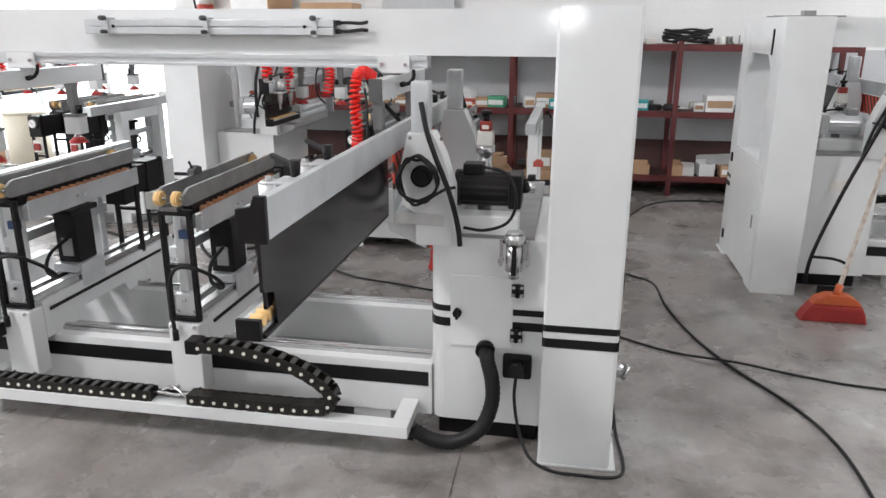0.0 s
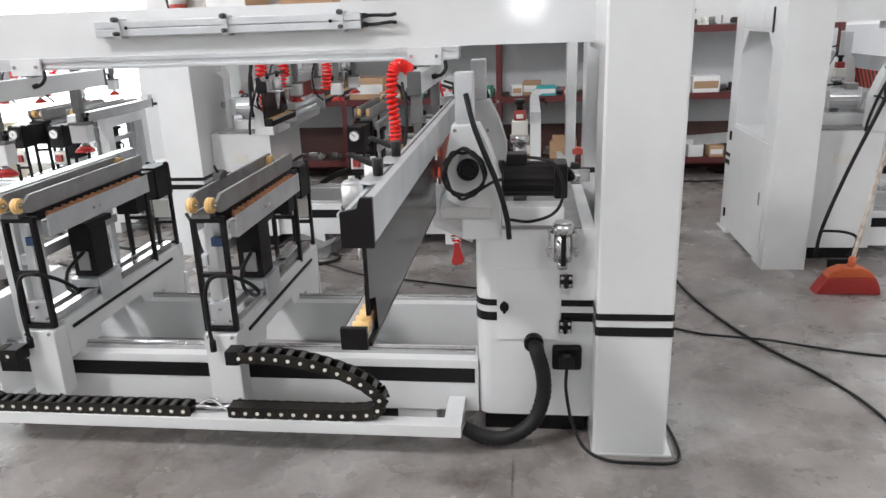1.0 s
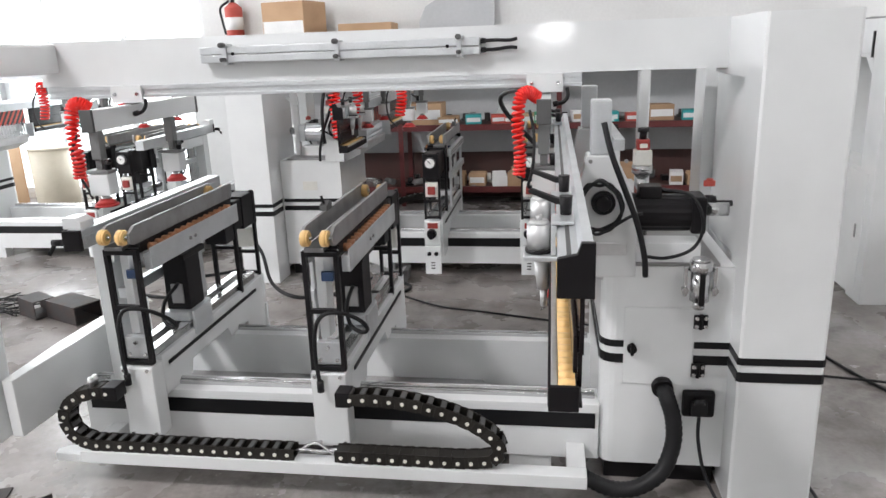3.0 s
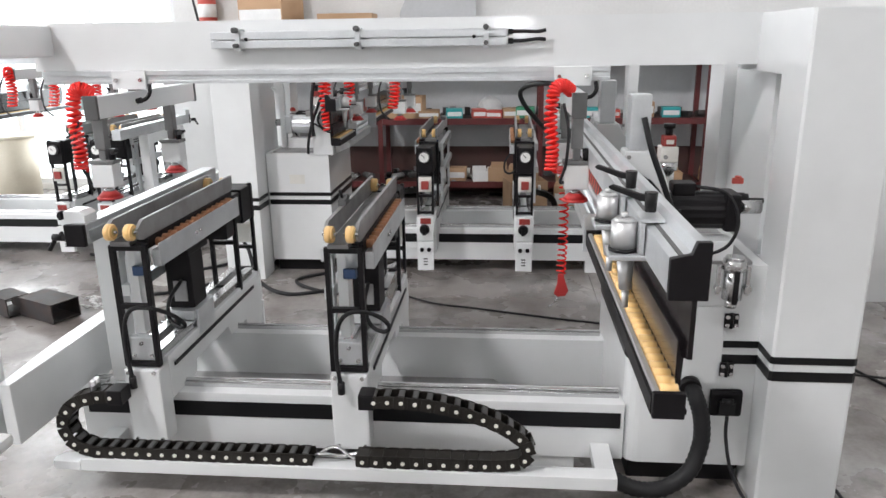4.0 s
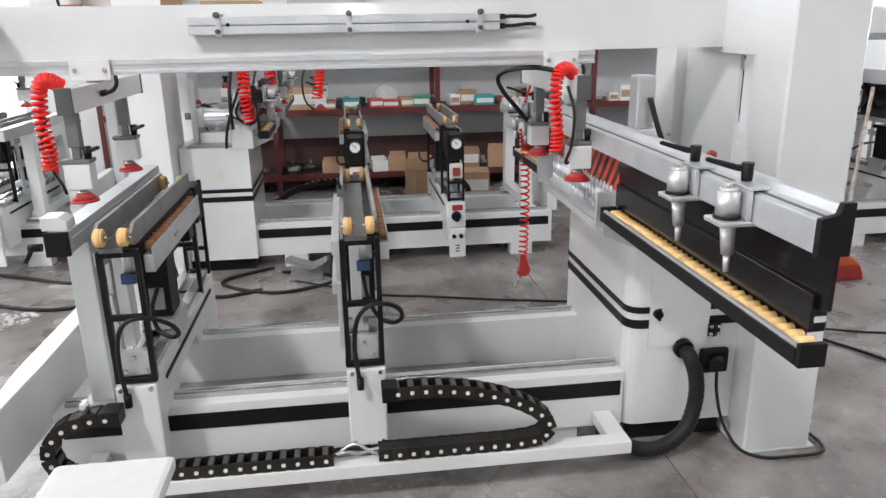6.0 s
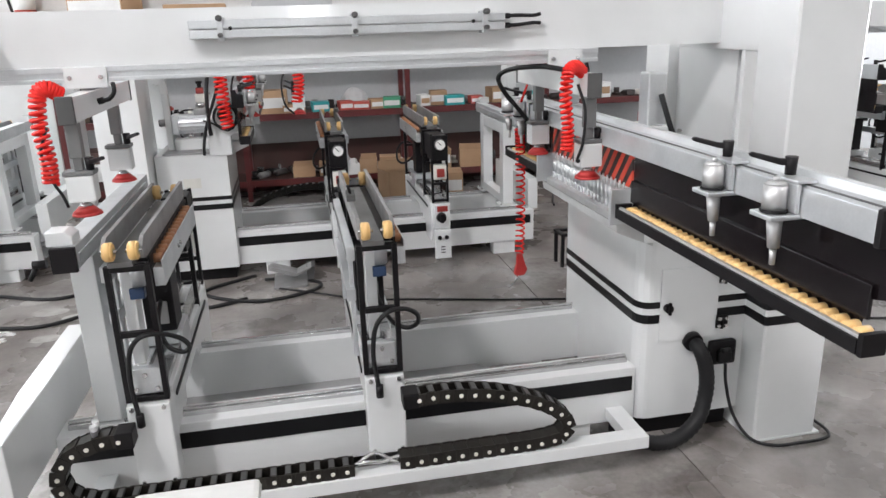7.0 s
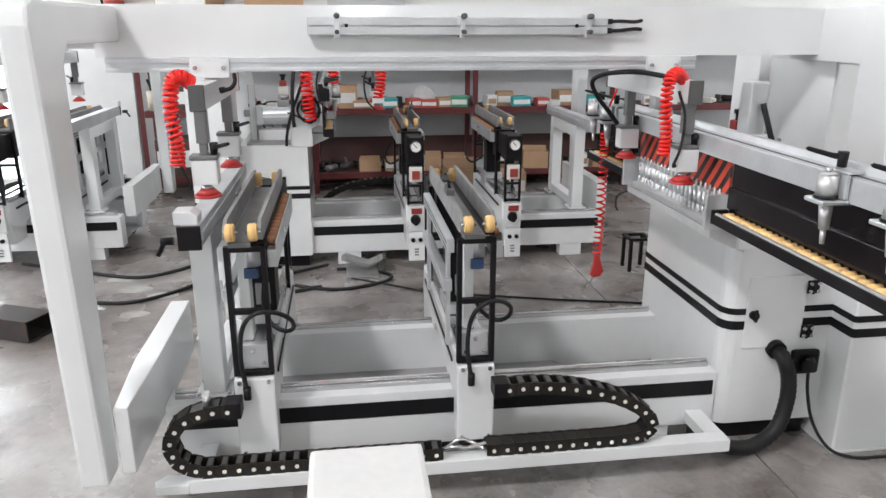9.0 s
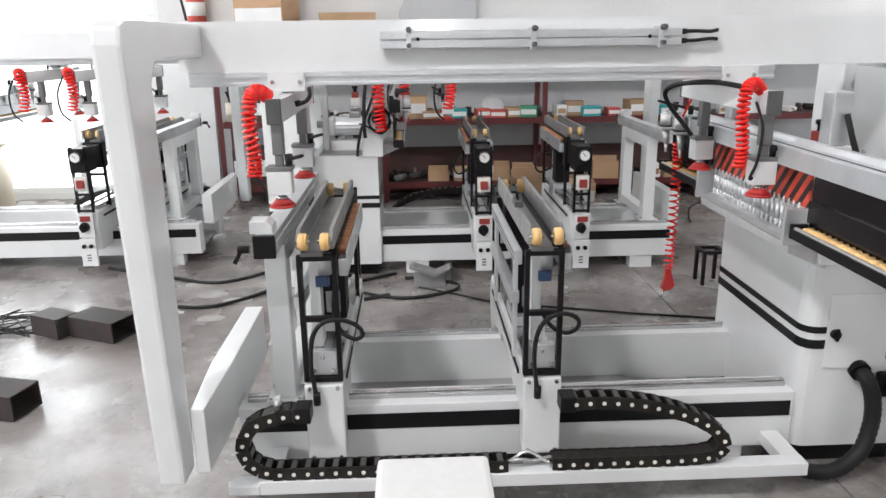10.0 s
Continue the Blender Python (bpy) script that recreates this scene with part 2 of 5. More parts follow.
def part(name, bm, mat, parent, label="", mats=()):
    """Links bm as one mesh under a thing or a part; bm is in the build frame whose zero for the thing is ORIGIN."""
    bmesh.ops.translate(bm, verts=bm.verts, vec=-ORIGIN)
    ob = new(name, mesh_of(name, bm, mat, *mats))
    ob.parent = parent
    if label:
        tagged(ob, label)
    return ob


def piece(name, me, parent, m):
    """One of many alike pieces on a shared mesh."""
    ob = new(name, me)
    ob.parent = parent
    ob.matrix_basis = Matrix.Translation(-ORIGIN) @ m
    return ob


def B():
    return bmesh.new()


def thing(name, bm, mat, label, category, group="", at=(0, 0, 0), mats=()):
    """A top-level thing of one mesh, with its own zero at its base."""
    bmesh.ops.translate(bm, verts=bm.verts, vec=-Vector(at))
    ob = new(name, mesh_of(name, bm, mat, *mats))
    ob.location = at
    return tagged(ob, label, category, group)


def empty(name, at, label, category, group=""):
    ob = new(name)
    ob.location = at
    ob.empty_display_size = 0.1
    return tagged(ob, label, category, group)

# ---- setting ----
X0, X1, Y0, Y1, TOP = -8.0, 6.5, -6.5, 7.4, 7.6


def structure(name, bm, mat, label, category):
    return tagged(new(name, mesh_of(name, bm, mat)), label, category, kind="structure")


# the floor is cut into cast bays by narrow recessed joints
bm = B()
xs, ys = [X0 - 0.2, -0.33, 3.2, X1 + 0.2], [Y0 - 0.2, -0.6, Y1 + 0.2]
for i in range(3):
    for j in range(2):
        box(bm, xs[i] + 0.004, xs[i + 1] - 0.004, ys[j] + 0.004, ys[j + 1] - 0.004, -0.2, 0.0)
box(bm, X0 - 0.2, X1 + 0.2, Y0 - 0.2, Y1 + 0.2, -0.3, -0.006)
structure("floor", bm, CONCRETE, "stained grey concrete workshop floor with cast joints", "floor")


def wall_with_opening(name, axis, w0, w1, a0, a1, holes, label, mat=WALLPAINT):
    """A wall along x or y; holes are (start, end, sill, head)."""
    bm = B()

    def slab(s, e, z0, z1):
        if e - s > 0.01 and z1 - z0 > 0.01:
            box(bm, *((s, e, w0, w1) if axis == "x" else (w0, w1, s, e)), z0, z1)
    at = a0
    for s, e, sill, head in sorted(holes):
        slab(at, s, 0, TOP)
        slab(s, e, 0, sill)
        slab(s, e, head, TOP)
        at = e
    slab(at, a1, 0, TOP)
    return structure(name, bm, mat, label, "wall")


wall_with_opening("wall_north", "x", Y1, Y1 + 0.24, X0, X1, [(-6.9, -4.15, 0.06, 3.4)], "white plastered workshop wall behind the shelves")
wall_with_opening("wall_west", "y", X0 - 0.24, X0, Y0, Y1, [(-1.3, 7.0, 1.0, 3.6)], "white plastered wall with a long window")
# south openings are added: one for the fill, one for the hall glow
wall_with_opening("wall_south", "x", Y0 - 0.24, Y0, X0, X1, [(-6.4, -3.4, 2.9, 4.4), (-2.6, 0.9, 0.0, 2.6)], "white plastered wall with an added high window and doorway")
wall_with_opening("wall_east", "y", X1, X1 + 0.24, Y0, Y1, [(3.7, 6.7, 0.8, 3.2)], "white plastered wall with a wide window")
SKYLIGHTS = ((-5.95, -4.85, -2.55, -1.45), (3.05, 4.15, -2.55, -1.45))
bm = B()
cuts_x, cuts_y = [X0 - 0.24, -5.95, -4.85, 3.05, 4.15, X1 + 0.24], [Y0 - 0.24, -2.55, -1.45, Y1 + 0.24]
for xa, xb in zip(cuts_x, cuts_x[1:]):
    for ya, yb in zip(cuts_y, cuts_y[1:]):
        if not any(h[0] <= xa and xb <= h[1] and h[2] <= ya and yb <= h[3] for h in SKYLIGHTS):
            box(bm, xa, xb, ya, yb, TOP, TOP + 0.2)
structure("ceiling", bm, WALLPAINT, "pale flat workshop ceiling with two roof lights", "ceiling")
# unseen hall added beyond the doorway so a far glow reflects in the beam
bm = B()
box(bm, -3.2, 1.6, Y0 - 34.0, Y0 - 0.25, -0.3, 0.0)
structure("added_hall_floor", bm, CONCRETE, "grey concrete floor of the added unseen hall", "floor")
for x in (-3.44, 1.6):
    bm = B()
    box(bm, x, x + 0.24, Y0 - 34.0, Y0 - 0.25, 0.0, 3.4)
    structure("added_hall_wall", bm, WALLPAINT, "white plastered wall of the added unseen hall", "wall")
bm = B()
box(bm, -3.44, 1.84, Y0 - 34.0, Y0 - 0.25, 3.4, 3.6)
structure("added_hall_ceiling", bm, WALLPAINT, "pale ceiling of the added unseen hall", "ceiling")
wall_with_opening("added_hall_end_wall", "x", Y0 - 34.24, Y0 - 34.0, -3.44, 1.84, [(-1.4, 0.5, 1.55, 3.0)], "white end wall of the added unseen hall with a glow opening")
bm = B()
box(bm, -4.0, X1, Y1 - 0.012, Y1 - 0.002, 0.0, 1.32)
structure("dado", bm, WALLGREY, "grey lower band of the wall", "wall paint")


def window(name, axis, w, a0, a1, z0, z1, count):
    """A steel window: frame, mullions and one bright pane of sky behind."""
    ob = tagged(new(name), "white steel framed workshop window with bright panes", "window", kind="structure")

    def put(bm, s, e, d0, d1, za, zb):
        box(bm, *((s, e, w + d0, w + d1) if axis == "x" else (w + d0, w + d1, s, e)), za, zb)
    bm = B()
    for za, zb in ((z0, z0 + 0.05), (z1 - 0.05, z1), ((z0 + z1) / 2 - 0.02, (z0 + z1) / 2 + 0.02)):
        put(bm, a0, a1, 0.0, 0.06, za, zb)
    for k in range(count + 1):
        c = a0 + 0.025 + (a1 - a0 - 0.05) * k / count
        put(bm, c - 0.025, c + 0.025, 0.002, 0.058, z0 + 0.05, z1 - 0.05)
    part("window_frame", bm, WHITE, ob)
    return ob


window("window_1", "x", Y1 + 0.02, -6.9, -4.15, 0.06, 3.4, 3)
window("window_2", "y", X0 - 0.08, -1.3, 7.0, 1.0, 3.6, 8)
# unseen window added round the south fill
window("window_3", "x", Y0 - 0.08, -6.4, -3.4, 2.9, 4.4, 3)

window("window_4", "y", X1 + 0.02, 3.7, 6.7, 0.8, 3.2, 3)


def backdrop_glow(name, x0, x1, y0, y1, z0, z1, strength):
    """A plain bright backdrop beyond an opening: sky, and the added glow of the hall."""
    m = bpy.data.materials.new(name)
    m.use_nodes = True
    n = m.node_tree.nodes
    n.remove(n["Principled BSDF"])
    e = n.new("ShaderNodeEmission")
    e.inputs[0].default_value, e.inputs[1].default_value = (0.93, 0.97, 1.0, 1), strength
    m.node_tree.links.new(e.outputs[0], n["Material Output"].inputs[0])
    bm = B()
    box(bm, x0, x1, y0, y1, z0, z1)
    return structure(name, bm, m, "plain glowing backdrop, bright as overcast sky, outside an opening", "backdrop")


backdrop_glow("backdrop_north", -9.5, -2.5, Y1 + 1.2, Y1 + 1.22, -0.2, 5.0, 3.2)
backdrop_glow("backdrop_west", X0 - 1.22, X0 - 1.2, -4.0, 9.0, -0.2, 5.5, 3.5)
backdrop_glow("backdrop_east", X1 + 1.2, X1 + 1.22, 0.0, 8.0, -0.2, 5.0, 3.0)
# glow behind the added south opening
backdrop_glow("backdrop_south", -8.0, -3.6, Y0 - 1.0, Y0 - 0.98, 2.4, 5.5, 4.0)
# glow beyond the added hall, sized to give the highlight on the beam
backdrop_glow("glint_backdrop", -2.4, 1.5, Y0 - 35.2, Y0 - 35.18, 0.8, 3.6, 45.0)
for k, (xa, xb, ya, yb) in enumerate(SKYLIGHTS):
    backdrop_glow("backdrop_roof_%d" % (k + 1), xa - 0.1, xb + 0.1, ya - 0.1, yb + 0.1, TOP + 0.26, TOP + 0.28, 6.0)

# ---- the boring machines ----
BASE = Vector((-1.2375, 2.75, 0))
ZLO = (0.463, 0.495)
ZHI = (0.520, 0.543)

# shared meshes of alike pieces, each round its own zero
bm = B()
box(bm, -0.0215, 0.0215, -0.023, 0.023, -0.020, -0.014, 0.001)
for sy in (-1, 1):
    box(bm, -0.0235, 0.0235, sy * 0.0262 - 0.003, sy * 0.0262 + 0.003, -0.022, 0.020, 0.003)
    box(bm, -0.0245, 0.008, sy * 0.0292 - 0.002, sy * 0.0292 + 0.002, -0.0225, 0.0205, 0.002)
# top crossbar paler than the link: the light on it is in its colour
box(bm, -0.012, 0.008, -0.024, 0.024, 0.0135, 0.0205, 0.002, 2)
cyl(bm, (0.0, -0.030, 0.0), (0.0, -0.0335, 0.0), 0.0068, 12, None, 1)
LINK = mesh_of("link", bm, CHAIN, PIN, DARKGREY)
bm = B()
cyl(bm, (-0.013, 0, 0), (-0.009, 0, 0), 0.023, 22, 0.027)
cyl(bm, (-0.009, 0, 0), (0.009, 0, 0), 0.027, 22)
cyl(bm, (0.009, 0, 0), (0.013, 0, 0), 0.027, 22, 0.023)
cyl(bm, (-0.0142, 0, 0), (0.0142, 0, 0), 0.0125, 16, None, 2)
cyl(bm, (-0.022, 0, 0), (0.022, 0, 0), 0.005, 10, None, 1)
WHEEL = mesh_of("wheel", bm, YELLOW, STEEL, BRASS)
bm = B()
cyl(bm, (-0.014, 0, 0), (0.011, 0, 0), 0.0145, 14)
cyl(bm, (0.011, 0, 0), (0.014, 0, 0), 0.0145, 14, 0.010)
cyl(bm, (-0.016, 0, 0), (0.0165, 0, 0), 0.0035, 8, None, 1)
ROLLER = mesh_of("roller", bm, ORANGE, STEEL)
bm = B()
cyl(bm, (-0.0145, 0, 0), (0.0145, 0, 0), 0.0118, 12)
FENCEROLLER = mesh_of("fence_roller", bm, YELLOW)
bm = B()
cyl(bm, (0, 0, -0.004), (0, 0, 0.006), 0.007, 6)
BOLT = mesh_of("bolt", bm, STEEL)
bm = B()
cyl(bm, (0, 0, 0.030), (0, 0, 0.080), 0.0078, 12)
cyl(bm, (0, 0, 0.0), (0, 0, 0.031), 0.0065, 12, 0.0055)
cyl(bm, (0, 0, 0.079), (0, 0, 0.11), 0.0035, 8)
CHUCK = mesh_of("drill_chuck", bm, ALU)


def bolts(parent, spots, axis):
    turn = {"y": (90, 0, 0), "x": (0, 90, 0), "z": (0, 0, 0)}[axis]
    for p in spots:
        piece("bolt", BOLT, parent, pose(*p, *turn))


def lever(parent, x, y, z, turn, name="clamp_lever"):
    """Black adjustable clamp lever on a stud."""
    bm = B()
    cyl(bm, (0, 0, -0.025), (0, 0, 0.012), 0.011, 12, 0.013)
    prism(bm, [(-0.010, -0.008), (0.02, -0.006), (0.078, 0.010), (0.084, 0.015), (0.077, 0.020), (0.02, 0.007), (-0.010, 0.009)], "y", -0.007, 0.007, 0.003)
    bmesh.ops.transform(bm, matrix=pose(x, y, z, 0, 0, turn), verts=bm.verts)
    return part(name, bm, BLACK, parent, "black ratchet lever")


def cable_chain(m, name_pts, y):
    """Links laid along a path in the x, z plane."""
    pts = smooth_path([(a, y, c) for a, c in name_pts], 10)
    seg = [0]
    for a, b in zip(pts, pts[1:]):
        seg.append(seg[-1] + (b - a).length)
    n = int(seg[-1] / 0.0445)
    bm = B()
    box(bm, pts[0].x - 0.03, pts[0].x + 0.02, y - 0.033, y + 0.033, pts[0].z - 0.026, pts[0].z + 0.026, 0.004)
    chain = part("cable_chain", bm, BLACK, m, "black plastic cable drag chain with pale pins")
    for k in range(n + 1):
        s = k * 0.0445 + 0.02
        i = 0
        while i < len(seg) - 2 and seg[i + 1] < s:
            i += 1
        f = (s - seg[i]) / (seg[i + 1] - seg[i])
        p = pts[i].lerp(pts[i + 1], f)
        d = pts[i + 1] - pts[i]
        piece("link", LINK, chain, pose(p.x, y, p.z, 0, math.degrees(math.atan2(-d.z, d.x)), 0))
    return chain


def carriage(m, cx, detail=True):
    """A cross carriage with roller track, motor and operator console."""
    bm = B()
    prism(bm, [(2.365, 0.295), (2.565, 0.295), (2.58, 0.345), (2.90, 0.345), (2.93, 0.295), (3.11, 0.295), (3.13, 0.20), (3.30, 0.20), (3.33, 0.345), (3.30, 0.455), (2.365, 0.455)], "x", cx - 0.06, cx + 0.06, 0.004)
    body = part("carriage_body", bm, WHITE, m, "white carriage casting on the base rails")
    bm = B()
    prism(bm, [(cx - 0.062, 0.165), (cx + 0.062, 0.165), (cx + 0.062, 0.44), (cx - 0.062, 0.44)], "y", 2.285, 2.362, 0.006)
    part("front_bracket", bm, WHITE, body)
    bolts(body, [(cx - 0.045, 2.284, 0.43), (cx + 0.045, 2.284, 0.43), (cx - 0.045, 2.284, 0.18), (cx + 0.045, 2.284, 0.18)], "y")
    for dx in (-0.036, 0.036):
        bm = B()
        box(bm, cx + dx - 0.012, cx + dx + 0.012, 2.34, 3.26, 0.457, 0.482, 0.003)
        box(bm, cx + dx - 0.018, cx + dx + 0.018, 2.34, 3.26, 0.482, 0.492, 0.002)
        part("slide_rail", bm, STEEL, body)
    bm = B()
    box(bm, cx + 0.061, cx + 0.066, 2.40, 3.22, 0.405, 0.418)
    box(bm, cx - 0.066, cx - 0.061, 2.40, 3.22, 0.405, 0.418)
    part("side_strip", bm, BLACK, body)
    bm = B()
    box(bm, cx - 0.045, cx + 0.045, 2.315, 2.345, 0.462, 0.545, 0.004)
    part("end_block", bm, ALU, body)
    bolts(body, [(cx - 0.03, 2.313, 0.48), (cx + 0.03, 2.313, 0.48), (cx, 2.313, 0.525)], "y")
    bm = B()
    box(bm, cx - 0.055, cx + 0.055, 2.60, 2.79, 0.494, 0.53, 0.004)
    box(bm, cx + 0.055, cx + 0.066, 2.62, 2.77, 0.43, 0.53, 0.003)
    part("slide_plate", bm, ALU, body)
    bm = B()
    box(bm, cx - 0.048, cx + 0.05, 2.63, 2.75, 0.531, 0.74, 0.006)
    box(bm, cx - 0.056, cx + 0.062, 2.60, 2.78, 0.742, 0.765, 0.004)
    part("motor_box", bm, BLACK, body, "black drive motor box")
    bm = B()
    box(bm, cx - 0.02, cx + 0.03, 2.622, 2.629, 0.56, 0.64, 0.003)
    part("type_plate", bm, GREYSTEEL, body)
    bm = B()
    box(bm, cx - 0.034, cx + 0.0, 2.35, 2.42, 0.546, 0.845, 0.004)
    part("lift_guide", bm, WHITE, body)
    bm = B()
    cyl(bm, (cx + 0.012, 2.37, 0.79), (cx + 0.012, 2.37, 0.862), 0.026, 16)
    part("air_cylinder", bm, ALU, body)
    bm = B()
    box(bm, cx - 0.012, cx + 0.03, 2.338, 2.365, 0.755, 0.788, 0.003)
    part("blue_fitting", bm, BLUE, body)
    # the two upright frames
    for y in (2.30, 3.075):
        bm = B()
        for a, b, c, d in ((-0.062, -0.046, 0.445, 0.87), (0.046, 0.062, 0.445, 0.87), (-0.046, 0.046, 0.852, 0.87), (-0.046, 0.046, 0.445, 0.46), (-0.046, 0.046, 0.652, 0.668)):
            box(bm, cx + a, cx + b, y, y + 0.022, c, d, 0.0015)
        part("upright_frame", bm, BLACK, m, "black flat-bar upright frame")
    bm = B()
    box(bm, cx - 0.04, cx + 0.058, 2.985, 3.07, 0.70, 0.869, 0.004)
    part("valve_box", bm, BLACK, body)
    # the roller track on top
    bm = B()
    box(bm, cx - 0.044, cx + 0.022, 2.285, 3.075, 0.872, 0.886)
    track = part("track_plate", bm, MIDGREY, m, "grey steel roller track")
    for s in (-1, 1):
        bm = B()
        x = cx + s * 0.05
        prism(bm, [(2.31, 0.888), (3.085, 0.888), (3.10, 0.905), (3.10, 0.952), (2.325, 0.952), (2.285, 0.93), (2.285, 0.898)], "x", x - 0.006, x + 0.006, 0.0015)
        part("track_rail", bm, GREYSTEEL, track)
        for y in (2.278, 3.06):
            piece("wheel", WHEEL, track, pose(cx + s * 0.033, y, 0.921))
    bm = B()
    box(bm, cx + 0.0625, cx + 0.0885, 2.34, 3.06, 0.790, 0.846, 0.003)
    box(bm, cx + 0.0875, cx + 0.0915, 2.34, 3.06, 0.790, 0.868, 0.001)
    part("side_bar", bm, ALU, track)
    bm = B()
    box(bm, cx - 0.088, cx - 0.0625, 2.36, 3.04, 0.806, 0.853, 0.003)
    box(bm, cx - 0.094, cx - 0.064, 2.40, 3.02, 0.66, 0.70, 0.003)
    part("flank_profile", bm, ALU, track, "slotted aluminium profile")
    bm = B()
    for z in (0.822, 0.838):
        box(bm, cx - 0.0886, cx - 0.0881, 2.365, 3.035, z - 0.003, z + 0.003)
    part("slot_line", bm, DARKGREY, track)
    for y in (2.44, 2.98):
        bm = B()
        box(bm, cx - 0.0800, cx - 0.066, y - 0.018, y + 0.018, 0.4565, 0.6595, 0.003)
        box(bm, cx - 0.0800, cx - 0.066, y - 0.018, y + 0.018, 0.7005, 0.8055, 0.003)
        part("flank_strut", bm, ALU, track)
    # black bars added to stand for the dark gaps between the rollers
    bm = B()
    box(bm, cx + 0.0235, cx + 0.0555, 2.33, 3.07, 0.8712, 0.8865)
    box(bm, cx + 0.0565, cx + 0.0605, 2.33, 3.07, 0.853, 0.8865)
    part("gap_backing", bm, BLACK, track)
    bolts(track, [(cx + 0.091, 2.62, 0.83), (cx + 0.091, 2.66, 0.83)], "x")
    for k in range(14):
        piece("roller", ROLLER, track, pose(cx + 0.072, 2.39 + 0.047 * k, 0.862))
    # front cable loop
    bm = B()
    tube(bm, smooth_path([(cx - 0.02, 2.262, 0.40), (cx - 0.032, 2.27, 0.52), (cx - 0.02, 2.265, 0.62), (cx + 0.02, 2.25, 0.672), (cx + 0.075, 2.27, 0.668), (cx + 0.118, 2.32, 0.625), (cx + 0.125, 2.38, 0.570), (cx + 0.095, 2.41, 0.545), (cx + 0.05, 2.43, 0.565), (cx + 0.02, 2.50, 0.61), (cx + 0.01, 2.63, 0.64)], 6), 0.0075, 8)
    part("motor_cable", bm, RUBBER, body, "black looped cable")
    bm = B()
    cyl(bm, (cx - 0.02, 2.262, 0.385), (cx - 0.02, 2.262, 0.425), 0.012, 10)
    part("cable_gland", bm, BLACK, body)
    # operator console
    bm = B()
    for a, b, c, d in ((-0.052, -0.038, 0.455, 0.875), (0.038, 0.052, 0.455, 0.875), (-0.038, 0.038, 0.46, 0.475), (-0.038, 0.038, 0.565, 0.58)):
        box(bm, cx + a, cx + b, 3.315, 3.335, c, d, 0.0015)
    console = part("console_frame", bm, BLACK, m, "black console frame with gauge and switches")
    bm = B()
    box(bm, cx - 0.05, cx + 0.05, 3.20, 3.352, 0.715, 0.868, 0.005)
    box(bm, cx - 0.045, cx + 0.045, 3.07, 3.20, 0.73, 0.86, 0.004)
    part("gauge_box", bm, BLACK, console)
    bm = B()
    cyl(bm, (cx, 3.353, 0.815), (cx, 3.372, 0.815), 0.034, 24)
    part("pressure_gauge", bm, DARKGREY, console, "round air pressure gauge with pale dial")
    bm = B()
    cyl(bm, (cx, 3.372, 0.815), (cx, 3.3745, 0.815), 0.029, 24)
    part("dial", bm, DIAL, console)
    bm = B()
    prism(bm, [(cx - 0.003, 0.811), (cx + 0.017, 0.833), (cx + 0.015, 0.835), (cx - 0.006, 0.814)], "y", 3.3748, 3.376)
    part("needle", bm, BLACK, console)
    bm = B()
    box(bm, cx - 0.04, cx + 0.04, 3.30, 3.345, 0.60, 0.69, 0.004)
    part("button_box", bm, CREAM, console)
    bm = B()
    box(bm, cx - 0.024, cx + 0.022, 3.346, 3.366, 0.618, 0.668, 0.005)
    part("red_button", bm, DULLRED, console)
    bm = B()
    prism(bm, [(cx - 0.05, 0.30), (cx + 0.05, 0.30), (cx + 0.05, 0.452), (cx - 0.05, 0.452)], "y", 3.34, 3.365, 0.003)
    part("switch_plate", bm, WHITE, console)
    bm = B()
    cyl(bm, (cx + 0.005, 3.366, 0.37), (cx + 0.005, 3.395, 0.37), 0.032, 18, 0.026)
    box(bm, cx - 0.006, cx + 0.016, 3.395, 3.405, 0.342, 0.398, 0.003)
    part("rotary_switch", bm, BLACK, console)
    bm = B()
    box(bm, cx - 0.035, cx + 0.03, 3.3655, 3.369, 0.405, 0.44, 0.001)
    part("red_label", bm, DULLRED, console)
    bm = B()
    prism(bm, [(cx - 0.05, 0.11), (cx + 0.05, 0.11), (cx + 0.05, 0.292), (cx - 0.05, 0.292)], "y", 3.355, 3.378, 0.003)
    part("button_plate", bm, WHITE, console)
    for dx in (-0.022, 0.022):
        bm = B()
        cyl(bm, (cx + dx, 3.378, 0.245), (cx + dx, 3.39, 0.245), 0.013, 14)
        part("push_button", bm, BLACK, console)
    bm = B()
    for k in range(3):
        box(bm, cx - 0.012, cx + 0.014, 3.3785, 3.380, 0.145 + 0.018 * k, 0.153 + 0.018 * k)
    part("lettering_bars", bm, DARKGREY, console)


